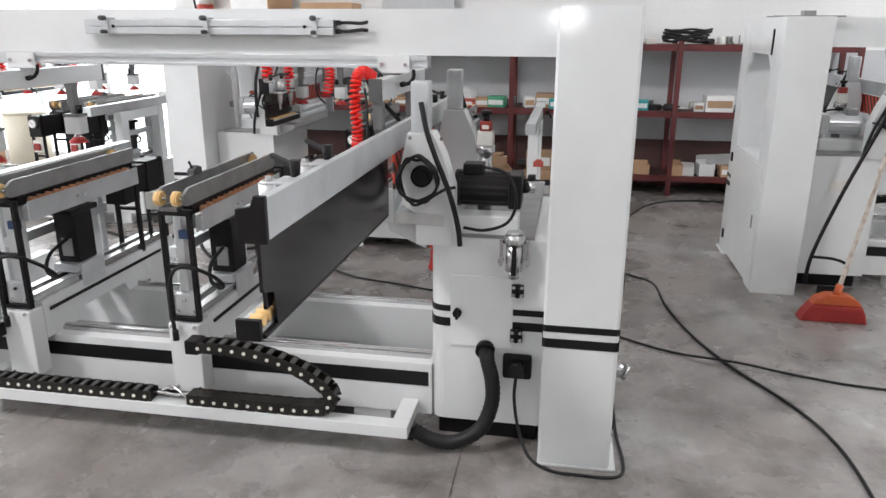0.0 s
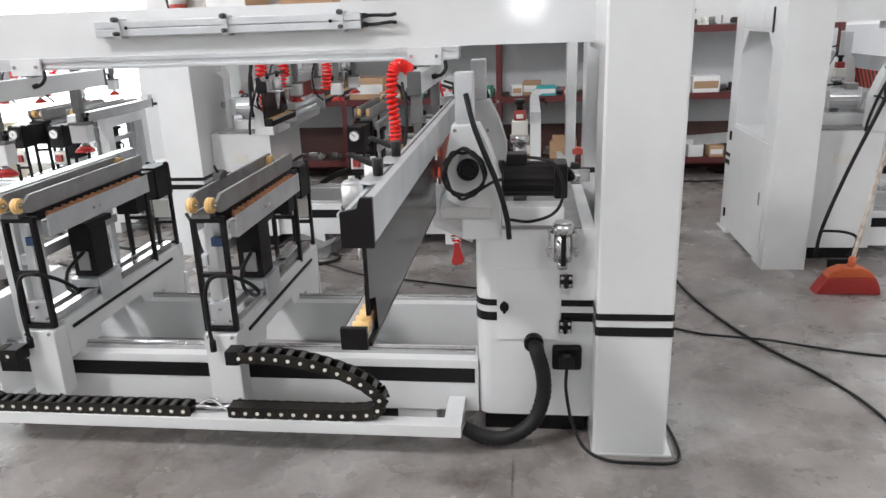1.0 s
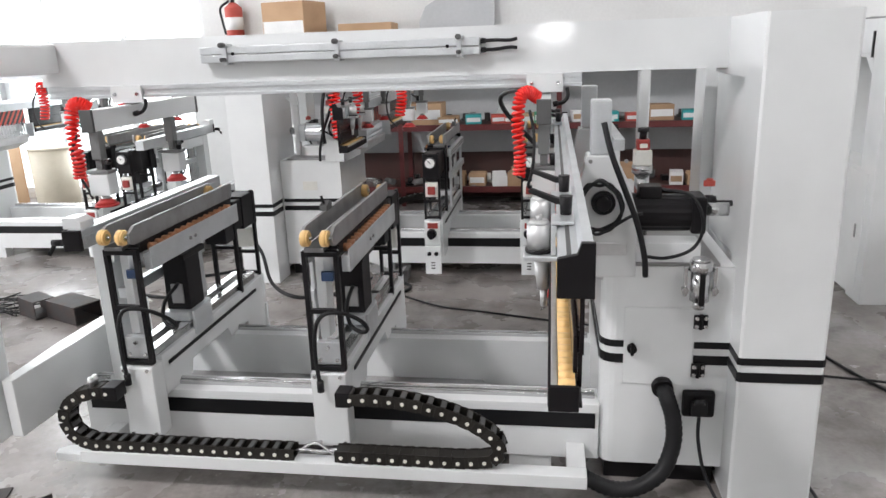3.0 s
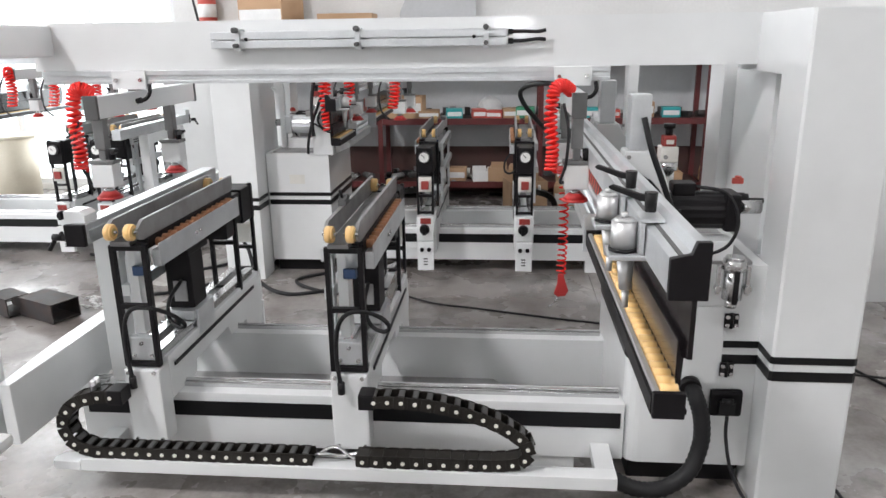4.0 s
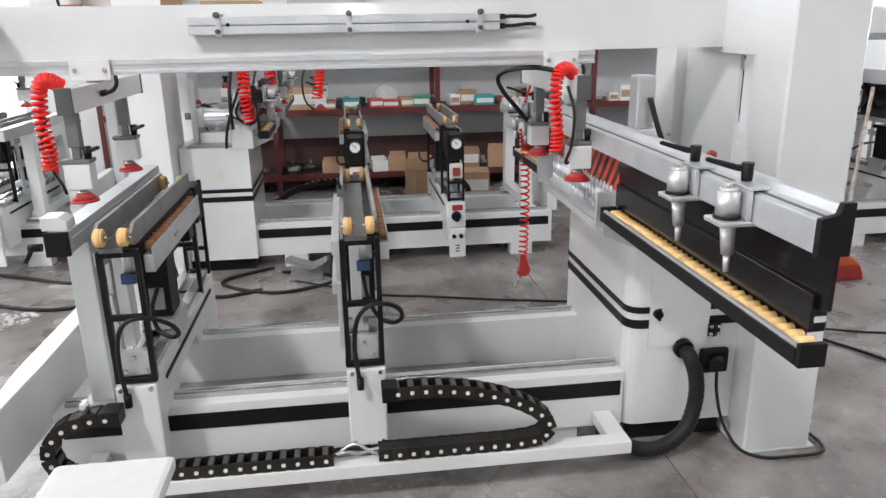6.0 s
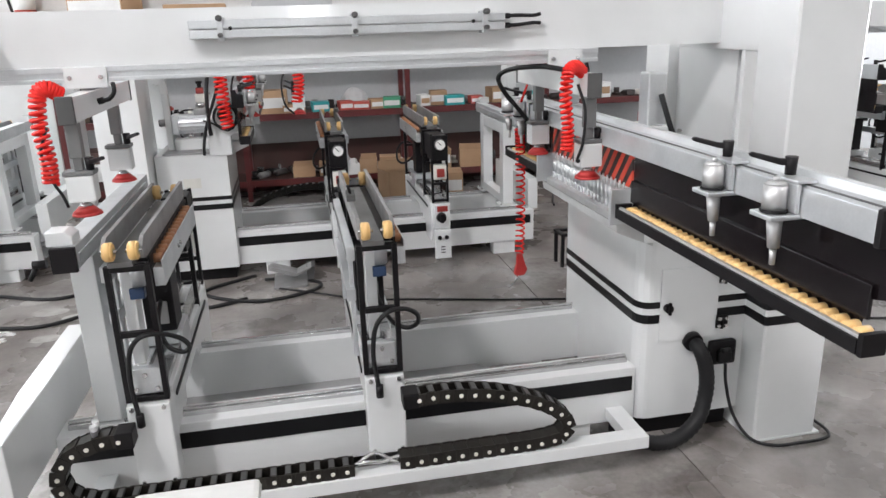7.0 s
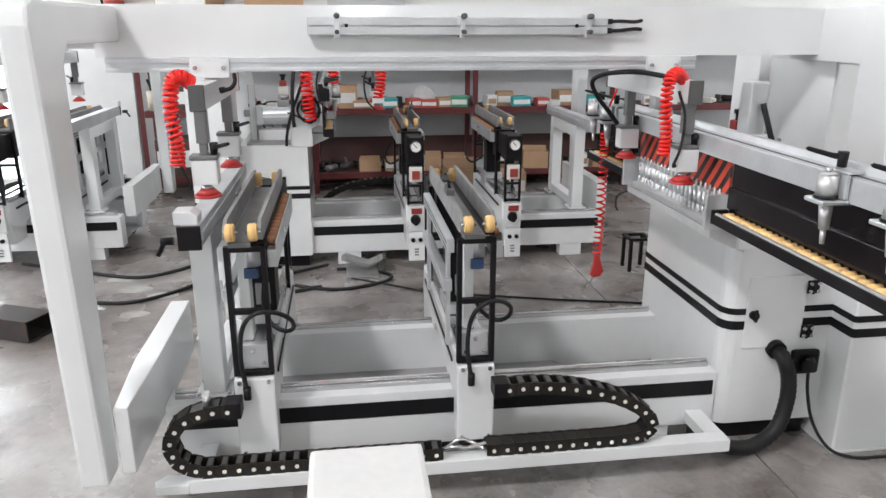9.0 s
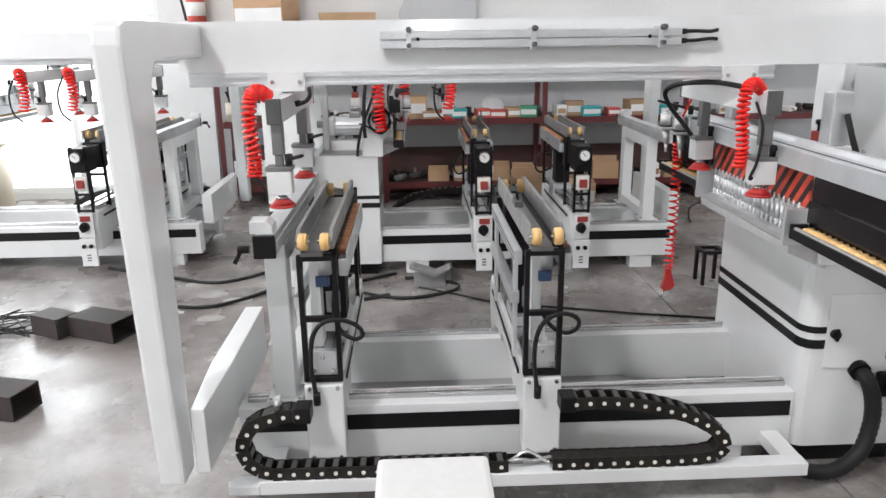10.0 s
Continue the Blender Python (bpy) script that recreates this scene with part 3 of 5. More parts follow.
def press_arm(m, px, hose_side, cups, arc=False, rear=False):
    """A hold-down arm under the beam rail with two air cylinders and a coiled red hose."""
    bm = B()
    box(bm, px - 0.062, px + 0.062, 2.672, 2.684, 1.338, 1.402, 0.003)
    arm = part("press_arm", bm, WHITE, m, "hold-down arm with red rubber pads")
    bolts(arm, [(px - 0.045, 2.67, 1.37), (px + 0.045, 2.67, 1.37)], "y")
    bm = B()
    box(bm, px - 0.021, px + 0.021, 2.42, 3.16, 1.26, 1.332, 0.003)
    part("arm_profile", bm, WHITE, arm)
    for y in (2.406, 3.162):
        bm = B()
        box(bm, px - 0.023, px + 0.023, y, y + 0.013, 1.257, 1.335, 0.003)
        part("end_cap", bm, DARKGREY, arm)
    bm = B()
    box(bm, px - 0.02, px + 0.02, 2.684, 2.74, 1.333, 1.356, 0.002)
    part("hanger", bm, GREYSTEEL, arm)
    bm = B()
    tube(bm, smooth_path([(px + 0.035, 2.66, 1.30), (px + 0.062, 2.655, 1.305), (px + 0.078, 2.66, 1.325), (px + 0.076, 2.67, 1.352)], 5), 0.007, 8)
    cyl(bm, (px + 0.028, 2.66, 1.298), (px + 0.046, 2.66, 1.302), 0.010, 10)
    part("elbow_fitting", bm, BLACK, arm)
    for y in cups:
        bm = B()
        box(bm, px - 0.018, px + 0.018, y - 0.018, y + 0.018, 1.16, 1.259, 0.004)
        box(bm, px - 0.012, px + 0.012, y - 0.012, y + 0.012, 1.125, 1.16, 0.003)
        box(bm, px - 0.042, px + 0.042, y - 0.03, y + 0.03, 1.112, 1.125, 0.003)
        part("cylinder_holder", bm, MIDGREY, arm)
        bm = B()
        box(bm, px - 0.038, px + 0.038, y - 0.03, y + 0.03, 1.035, 1.111, 0.005)
        part("air_cylinder", bm, WHITE, arm, "white aluminium air cylinder")
        bm = B()
        cyl(bm, (px, y, 1.020), (px, y, 1.036), 0.008, 10)
        cyl(bm, (px, y, 1.020), (px, y, 1.030), 0.020, 20, 0.012)
        part("piston_rod", bm, STEEL, arm)
        bm = B()
        cyl(bm, (px, y, 0.994), (px, y, 1.002), 0.042, 26, 0.040)
        cyl(bm, (px, y, 1.002), (px, y, 1.022), 0.038, 26, 0.018)
        part("rubber_pad", bm, RED, arm, "red rubber pressure pad")
        lever(arm, px + 0.03, y - 0.005, 1.15, -25 if hose_side > 0 else -50)
    if arc:
        bm = B()
        tube(bm, smooth_path([(px - 0.02, 2.56, 1.335), (px - 0.08, 2.70, 1.345), (px - 0.14, 2.86, 1.33), (px - 0.17, 2.92, 1.30), (px - 0.15, 2.93, 1.25), (px - 0.09, 2.94, 1.18), (px - 0.045, 2.955, 1.13)], 6), 0.009, 8)
        part("arc_hose", bm, RUBBER, arm, "black air hose in a wide arc")
    if rear:
        bm = B()
        coil(bm, [(px + 0.02, 3.17, 1.33), (px + 0.0, 3.20, 1.30), (px - 0.01, 3.20, 1.20), (px + 0.01, 3.20, 1.09)], 0.028, 15, 0.0065)
        part("coiled_hose", bm, HOSE, arm, "bright red coiled air hose")
        bm = B()
        tube(bm, smooth_path([(px + 0.05, 3.16, 1.31), (px + 0.09, 3.19, 1.2), (px + 0.08, 3.2, 1.08), (px + 0.03, 3.19, 1.02)], 6), 0.006, 6)
        part("air_tube", bm, RUBBER, arm)
        return
    hx = px + 0.075 * hose_side
    bm = B()
    line = [(px + 0.02 * hose_side, 2.47, 1.335), (px + 0.05 * hose_side, 2.455, 1.355), (hx, 2.45, 1.335), (hx + 0.008 * hose_side, 2.445, 1.25), (hx, 2.44, 1.16), (hx - 0.005, 2.44, 1.09)]
    coil(bm, line, 0.019 if px < -1.5 else 0.0165, 26, 0.0056)
    part("coiled_hose", bm, HOSE, arm, "bright red coiled air hose")
    bm = B()
    if px < -1.5:
        tube(bm, smooth_path([(hx + 0.012, 2.435, 1.25), (hx - 0.012, 2.428, 1.18), (hx + 0.004, 2.43, 1.10), (hx + 0.022, 2.435, 1.055), (hx + 0.03, 2.44, 1.02)], 6), 0.0048, 6)
    else:
        tube(bm, smooth_path([(hx + 0.03, 2.44, 1.30), (hx + 0.045, 2.41, 1.22), (hx + 0.04, 2.41, 1.12), (hx + 0.025, 2.42, 1.06), (px - 0.03, 2.43, 1.06)], 6), 0.005, 6)
    part("air_tube", bm, RUBBER, arm)


def machine(place, cars, arms, striped=True, rear=True):
    """A two-row boring machine: base, cabinet, column, bridge, fence, carriages and hold-down arms."""
    global ORIGIN
    ORIGIN = BASE
    m = empty("boring_machine", (0, 0, 0), "white multi-spindle wood boring machine with black stripes on the concrete floor", "machine", "boring machines in the workshop")
    # base beams
    for y0, y1, face in ((2.412, 2.54, -1), (2.955, 3.06, 1)):
        bm = B()
        box(bm, -2.4045, -0.462, y0, y1, 0.085, 0.295, 0.004)
        beam = part("base_beam", bm, WHITE, m, "white steel base beam with a black band")
        bm = B()
        yf = y0 if face < 0 else y1
        box(bm, -2.38, -0.475, min(yf, yf + 0.003 * face), max(yf, yf + 0.003 * face), 0.205, 0.262)
        part("band", bm, STRIPE, beam)
        bm = B()
        box(bm, -2.38, -0.475, y0 + 0.045, y1 - 0.045, 0.286, 0.312, 0.004)
        box(bm, -2.38, -0.475, y0 + 0.055, y1 - 0.055, 0.312, 0.318, 0.002)
        part("linear_rail", bm, STEEL, beam)
        for x in (-2.2, -0.7):
            bm = B()
            box(bm, x - 0.075, x + 0.075, y0 + 0.01, y1 - 0.01, 0.0, 0.084, 0.004)
            part("foot", bm, WHITE, beam)
    bm = B()
    prism(bm, [(-2.38, 2.542), (-0.62, 2.542), (-0.92, 2.953), (-2.38, 2.953)], "z", 0.098, 0.11)
    box(bm, -2.38, -0.66, 2.57, 2.60, 0.111, 0.135, 0.003)
    part("drip_plate", bm, DUSTYSTEEL, m, "dusty grey steel plate between the beams")
    # side plate at the far end from the cabinet
    bm = B()
    prism(bm, [(-2.452, 2.085), (-2.412, 2.085), (-2.405, 2.40), (-2.405, 2.93), (-2.475, 2.93), (-2.475, 2.40)], "z", 0.265, 0.475, 0.004)
    part("side_plate", bm, WHITE, m, "white side rail that carries the end post")
    # cable tray
    bm = B()
    box(bm, -2.30, -0.51, 2.195, 2.255, 0.103, 0.148, 0.003)
    box(bm, -0.575, -0.511, 2.256, 2.41, 0.104, 0.147, 0.003)
    box(bm, -2.30, -2.24, 2.256, 2.41, 0.104, 0.147, 0.003)
    tray = part("cable_tray", bm, WHITE, m, "white sheet-metal cable tray")
    for x in (-2.27, -1.4, -0.545):
        bm = B()
        box(bm, x - 0.02, x + 0.02, 2.35, 2.40, 0.0, 0.102, 0.003)
        part("tray_foot", bm, BLACK, tray)
    bm = B()
    prism(bm, [(-2.40, 2.20), (-2.301, 2.195), (-2.301, 2.255), (-2.38, 2.26), (-2.41, 2.23)], "z", 0.103, 0.135, 0.004)
    part("end_foot", bm, WHITE, tray)
    # cabinet below the drill head
    bm = B()
    prism(bm, [(-0.415, 2.40), (-0.43, 2.403), (-0.448, 2.412), (-0.46, 2.43), (-0.465, 2.45), (-0.465, 3.10), (-0.053, 3.10), (-0.053, 2.40)], "z", 0.085, 0.80)
    cab = part("cabinet", bm, WHITE, m, "white sheet-steel cabinet with a hinged door")
    for z0, z1 in (ZLO, ZHI) if striped else ():
        bm = B()
        o = 0.003
        prism(bm, [(-0.385, 2.40), (-0.385, 2.40 - o), (-0.415, 2.40 - o), (-0.432, 2.403 - o), (-0.45, 2.41), (-0.463, 2.43), (-0.465 - o, 2.45), (-0.465 - o, 3.10 + o), (-0.06, 3.10 + o), (-0.06, 3.10), (-0.465, 3.10), (-0.465, 2.45), (-0.46, 2.43), (-0.448, 2.412), (-0.43, 2.403), (-0.415, 2.40)], "z", z0, z1)
        part("stripe", bm, STRIPE, cab)
        bm = B()
        box(bm, -0.165, -0.056, 2.397, 2.3998, z0, z1)
        part("stripe", bm, STRIPE, cab)
    bm = B()
    box(bm, -0.39, -0.168, 2.394, 2.399, 0.39, 0.662, 0.0015)
    part("cabinet_door", bm, WHITE, cab)
    for z in (0.447, 0.618):
        bm = B()
        box(bm, -0.172, -0.128, 2.384, 2.393, z - 0.024, z + 0.024, 0.003)
        cyl(bm, (-0.15, 2.386, z - 0.026), (-0.15, 2.386, z + 0.026), 0.006, 10)
        part("hinge", bm, BLACK, cab)
        bolts(cab, [(-0.164, 2.383, z - 0.014), (-0.164, 2.383, z + 0.014), (-0.136, 2.383, z - 0.014), (-0.136, 2.383, z + 0.014)], "y")
    bm = B()
    cyl(bm, (-0.364, 2.394, 0.52), (-0.364, 2.376, 0.52), 0.016, 16)
    box(bm, -0.369, -0.359, 2.368, 2.378, 0.50, 0.545, 0.002)
    part("door_knob", bm, BLACK, cab)
    bm = B()
    box(bm, -0.195, -0.09, 2.372, 2.399, 0.282, 0.376, 0.012)
    part("power_inlet", bm, BLACK, cab, "black recessed power inlet")
    bm = B()
    box(bm, -0.17, -0.118, 2.352, 2.371, 0.298, 0.345, 0.005)
    cyl(bm, (-0.144, 2.352, 0.338), (-0.144, 2.36, 0.355), 0.018, 14)
    part("plug", bm, RUBBER, cab)
    # set-back black block stands in for the shadow gap below the cabinet
    bm = B()
    box(bm, -0.44, -0.07, 2.44, 3.05, 0.0, 0.084, 0.004)
    part("shadow_gap_plinth", bm, BLACK, cab)
    bm = B()
    cyl(bm, (-0.26, 2.40, 0.385), (-0.26, 2.375, 0.38), 0.035, 20)
    part("hose_collar", bm, BLACK, cab)
    bm = B()
    tube(bm, smooth_path([(-0.258, 2.40, 0.385), (-0.248, 2.352, 0.36), (-0.228, 2.338, 0.29), (-0.226, 2.332, 0.20), (-0.262, 2.315, 0.105), (-0.345, 2.30, 0.05), (-0.43, 2.30, 0.045), (-0.512, 2.31, 0.075)], 9), 0.0255, 14, 0.003)
    part("corrugated_hose", bm, RUBBER, cab, "thick black corrugated hose")
    # oiler on the cabinet front
    bm = B()
    cyl(bm, (-0.165, 2.368, 0.70), (-0.165, 2.368, 0.80), 0.030, 18)
    cyl(bm, (-0.165, 2.368, 0.80), (-0.165, 2.368, 0.83), 0.040, 18, 0.034)
    cyl(bm, (-0.165, 2.368, 0.83), (-0.165, 2.368, 0.838), 0.028, 18)
    cyl(bm, (-0.165, 2.368, 0.672), (-0.165, 2.368, 0.70), 0.018, 14)
    for dx in (-0.045, 0.045):
        box(bm, -0.165 + dx - 0.006, -0.165 + dx + 0.006, 2.36, 2.376, 0.715, 0.81, 0.002)
        cyl(bm, (-0.165 + dx, 2.352, 0.735), (-0.165 + dx, 2.376, 0.735), 0.011, 12)
    part("air_filter", bm, STEEL, cab, "polished metal air filter bowl")
    bm = B()
    box(bm, -0.172, -0.155, 2.333, 2.345, 0.69, 0.80, 0.003)
    part("sight_glass", bm, BLACK, cab)
    # main column
    bm = B()
    prism(bm, [(-0.053, 2.285), (-0.045, 2.28), (0.19, 2.28), (0.198, 2.285), (0.20, 2.295), (0.20, 2.47), (-0.053, 2.47)], "z", 0.0, 1.565)
    box(bm, -0.052, 0.199, 2.471, 2.88, 1.38, 1.564, 0.003)
    col = part("column", bm, WHITE, m, "white folded sheet-steel column with two black stripes")
    for z0, z1 in (ZLO, ZHI):
        bm = B()
        prism(bm, [(-0.056, 2.40), (-0.056, 2.284), (-0.046, 2.277), (0.191, 2.277), (0.201, 2.283), (0.203, 2.295), (0.203, 2.40), (0.20, 2.40), (0.20, 2.295), (0.198, 2.285), (0.19, 2.28), (-0.045, 2.28), (-0.053, 2.285), (-0.053, 2.40)], "z", z0, z1)
        part("stripe", bm, STRIPE, col)
    bm = B()
    box(bm, -0.055, 0.222, 2.276, 2.50, 0.0, 0.010, 0.004)
    part("base_plate", bm, WHITE, col)
    bm = B()
    box(bm, 0.0, 0.2, 2.471, 3.08, 0.02, 0.76, 0.003)
    box(bm, -0.046, 0.2, 3.081, 3.28, 0.0, 1.565, 0.004)
    box(bm, 0.0, 0.012, 2.66, 3.08, 0.761, 1.379)
    prism(bm, [(2.471, 1.22), (2.58, 1.36), (2.98, 1.36), (3.08, 1.27), (3.08, 1.379), (2.471, 1.379)], "x", 0.185, 0.199)
    box(bm, 0.0, 0.199, 2.881, 3.08, 1.38, 1.564, 0.003)
    part("control_cabinet", bm, WHITE, col, "white control cabinet behind the column")
    if striped:
        for z0, z1 in (ZLO, ZHI):
            bm = B()
            box(bm, -0.049, 0.199, 3.28, 3.283, z0, z1)
            part("stripe", bm, STRIPE, col)
            bm = B()
            box(bm, -0.049, -0.0462, 3.104, 3.279, z0, z1)
            part("stripe", bm, STRIPE, col)
    bm = B()
    box(bm, 0.2, 0.204, 2.42, 3.20, 0.06, 0.74, 0.001)
    part("control_door", bm, WHITE, col)
    for z in (0.13, 0.67):
        bm = B()
        box(bm, 0.2, 0.214, 2.395, 2.42, z - 0.03, z + 0.03, 0.003)
        part("hinge", bm, BLACK, col)
    bm = B()
    box(bm, 0.2045, 0.212, 3.12, 3.135, 0.36, 0.44, 0.003)
    part("pull_handle", bm, GREYSTEEL, col)
    bm = B()
    box(bm, 0.2005, 0.206, 3.05, 3.075, 1.36, 1.50, 0.002)
    part("vent_slot", bm, BLACK, col)
    if not rear:
        bm = B()
        cyl(bm, (0.2, 2.90, 0.115), (0.285, 2.90, 0.092), 0.032, 16)
        cyl(bm, (0.285, 2.90, 0.092), (0.294, 2.90, 0.0895), 0.038, 16)
        part("pipe_outlet", bm, STEEL, col)
    # bridge
    bm = B()
    prism(bm, [(2.70, 1.402), (2.88, 1.402), (2.88, 1.566), (2.70, 1.566)], "x", -2.56, -0.0521)
    bridge = part("bridge_beam", bm, WHITE, m, "white bridge beam across the machine")
    bm = B()
    box(bm, -2.53, -0.53, 2.684, 2.76, 1.384, 1.4015, 0.002)
    box(bm, -2.53, -0.53, 2.69, 2.755, 1.368, 1.384)
    box(bm, -2.53, -0.53, 2.684, 2.76, 1.356, 1.368, 0.002)
    part("slide_profile", bm, ALU, bridge, "aluminium slide profile")
    bm = B()
    box(bm, -1.885, -0.875, 2.655, 2.693, 1.472, 1.499, 0.003)
    box(bm, -1.885, -0.875, 2.655, 2.693, 1.501, 1.528, 0.003)
    part("pneumatic_manifold", bm, ALU, bridge, "white aluminium air manifold bar")
    for x in (-1.79, -1.375, -0.945):
        bm = B()
        box(bm, x - 0.011, x + 0.011, 2.654, 2.6995, 1.5285, 1.536, 0.002)
        box(bm, x - 0.011, x + 0.011, 2.654, 2.6995, 1.464, 1.4715, 0.002)
        box(bm, x - 0.009, x + 0.009, 2.648, 2.6545, 1.464, 1.536, 0.002)
        clamp = part("clamp", bm, ALU, bridge)
        for z, r in ((1.532, 0.0095), (1.482, 0.0075)):
            bm = B()
            cyl(bm, (x, 2.647, z), (x, 2.620, z), r, 14)
            cyl(bm, (x, 2.620, z), (x, 2.615, z), r, 14, r * 0.7)
            part("clamp_screw", bm, DARKGREY, clamp)
    for x in (-1.76, -0.985):
        bm = B()
        cyl(bm, (x, 2.655, 1.502), (x, 2.65, 1.502), 0.006, 10)
        part("port", bm, BLACK, bridge)
    for z in (1.486, 1.516):
        bm = B()
        box(bm, -0.872, -0.855, 2.665, 2.688, z - 0.009, z + 0.009, 0.002)
        tube(bm, smooth_path([(-0.86, 2.675, z), (-0.82, 2.672, z + 0.001), (-0.775, 2.67, z + (0.006 if z < 1.5 else -0.001)), (-0.748, 2.67, z + 0.004)], 5), 0.006, 8)
        part("hose_stub", bm, RUBBER, bridge)
    # thin post and arm at the open end
    bm = B()
    prism(bm, [(2.045, 0.25), (2.15, 0.25), (2.17, 0.7), (2.185, 1.40), (2.23, 1.452), (2.70, 1.452), (2.70, 1.56), (2.05, 1.56), (2.01, 1.545), (2.0, 1.50)], "x", -2.553, -2.477, 0.012)
    part("end_post", bm, WHITE, m, "white end post with a bent arm to the bridge")
    # fixed stop rail at the open end
    bm = B()
    box(bm, -2.272, -2.208, 2.50, 2.93, 0.33, 0.385, 0.003)
    stand = part("stop_stand", bm, WHITE, m, "white rectangular stand with an aluminium stop rail")
    for a, b in ((2.42, 2.50), (2.93, 3.01)):
        bm = B()
        box(bm, -2.275, -2.205, a, b, 0.331, 0.874, 0.004)
        part("stand_post", bm, WHITE, stand)
        bm = B()
        box(bm, -2.30, -2.18, a - 0.02, b + 0.02, 0.319, 0.330, 0.003)
        part("post_flange", bm, WHITE, stand)
        bolts(stand, [(-2.29, a - 0.01, 0.333), (-2.19, a - 0.01, 0.333), (-2.29, b + 0.01, 0.333), (-2.19, b + 0.01, 0.333)], "z")
    bm = B()
    box(bm, -2.272, -2.208, 2.50, 2.93, 0.80, 0.874, 0.003)
    part("top_bar", bm, WHITE, stand)
    bm = B()
    box(bm, -2.268, -2.208, 2.285, 3.36, 0.876, 0.942, 0.003)
    box(bm, -2.207, -2.202, 2.30, 3.30, 0.895, 0.92)
    part("stop_rail", bm, ALU, stand)
    bm = B()
    prism(bm, [(-2.285, 0.9425), (-2.215, 0.9425), (-2.215, 0.968), (-2.235, 0.982), (-2.285, 0.982)], "y", 2.30, 2.375, 0.004)
    part("stop_block", bm, WHITE, stand)
    bm = B()
    box(bm, -2.271, -2.205, 2.268, 2.284, 0.873, 0.945, 0.003)
    part("end_cap", bm, BLACK, stand)
    bm = B()
    cyl(bm, (-2.285, 2.285, 0.90), (-2.32, 2.285, 0.90), 0.012, 12)
    cyl(bm, (-2.31, 2.285, 0.90), (-2.33, 2.27, 0.86), 0.007, 10)
    part("locking_knob", bm, BLACK, stand)
    # drill fence
    bm = B()
    prism(bm, [(-0.62, 1.105), (-0.562, 1.105), (-0.562, 1.19), (-0.580, 1.19), (-0.586, 1.172), (-0.62, 1.165)], "y", 1.262, 3.48, 0.002)
    fence = part("fence_beam", bm, ALU, m, "aluminium fence beam with yellow rollers")
    bm = B()
    box(bm, -0.606, -0.598, 1.262, 3.48, 1.1655, 1.1695)
    part("slot_line", bm, DARKGREY, fence)
    for y in (1.247, 3.481):
        bm = B()
        prism(bm, [(-0.622, 1.10), (-0.560, 1.10), (-0.560, 1.195), (-0.583, 1.195), (-0.590, 1.175), (-0.622, 1.168)], "y", y, y + 0.014, 0.002)
        part("end_cap", bm, BLACK, fence)
    for a, b in ((1.25, 2.255), (3.02, 3.47)):
        bm = B()
        prism(bm, [(a, 1.104), (a, 1.0), (a + 0.05, 0.985), (a + 0.06, 0.912), (b, 0.912), (b, 1.104)], "x", -0.584, -0.576)
        box(bm, -0.593, -0.5845, a + 0.03, b, 0.952, 1.02, 0.002)
        part("fence_panel", bm, GLOSSBLACK, fence, "black glossy fence panel")
        bm = B()
        box(bm, -0.629, -0.587, a, b, 0.911, 0.919, 0.002)
        box(bm, -0.630, -0.619, a, b, 0.9195, 0.938, 0.002)
        rs = part("roller_channel", bm, BRUSHED, fence, "pale channel under the rollers")
        bm = B()
        box(bm, -0.636, -0.6305, a, b, 0.902, 0.932, 0.0005)
        box(bm, -0.630, -0.577, a, b, 0.902, 0.9105, 0.0005)
        part("edge_strip", bm, BLACK, rs)
        for y in (a - 0.014, b + 0.002):
            bm = B()
            box(bm, -0.635, -0.583, y, y + 0.013, 0.900, 0.945, 0.002)
            part("end_cap", bm, BLACK, rs)
        n = int((b - a - 0.03) / 0.0295)
        for k in range(n):
            piece("roller", FENCEROLLER, rs, pose(-0.603, a + 0.024 + k * 0.0295, 0.9325))
    for y in (1.49, 1.715, 3.20, 3.38):
        bm = B()
        box(bm, -0.685, -0.607, y - 0.036, y + 0.036, 1.100, 1.111, 0.003)
        box(bm, -0.632, -0.6225, y - 0.036, y + 0.036, 1.112, 1.1715, 0.003)
        box(bm, -0.632, -0.588, y - 0.034, y + 0.034, 1.172, 1.179, 0.002)
        stop = part("stop_bracket", bm, ALU, fence, "aluminium stop bracket")
        bm = B()
        cyl(bm, (-0.655, y, 1.117), (-0.655, y, 1.168), 0.0235, 22)
        cyl(bm, (-0.655, y, 1.168), (-0.655, y, 1.175), 0.0225, 22, 0.016)
        cyl(bm, (-0.655, y, 1.175), (-0.655, y, 1.184), 0.007, 10)
        part("stop_cylinder", bm, BRUSHED, stop)
        bm = B()
        cyl(bm, (-0.655, y, 1.112), (-0.655, y, 1.118), 0.027, 20)
        part("gasket", bm, BLACK, stop)
        bm = B()
        cyl(bm, (-0.65, y, 1.099), (-0.646, y, 1.035), 0.0165, 16, 0.012)
        cyl(bm, (-0.646, y, 1.035), (-0.645, y, 0.998), 0.0075, 14, 0.006)
        part("stop_pin", bm, BRUSHED, stop)
        lever(stop, -0.603, y + 0.03, 1.204, 152)
    # drill head between the two fence halves
    bm = B()
    prism(bm, [(-0.60, 0.862), (-0.40, 0.862), (-0.40, 0.90), (-0.54, 0.905), (-0.60, 0.885)], "y", 2.31, 3.0, 0.003)
    head = part("drill_head", bm, BRUSHED, m, "grey metal drill head with a row of chucks")
    bm = B()
    prism(bm, [(-0.60, 0.861), (-0.40, 0.861), (-0.40, 0.803), (-0.464, 0.803), (-0.468, 0.775), (-0.597, 0.832)], "y", 2.33, 3.05)
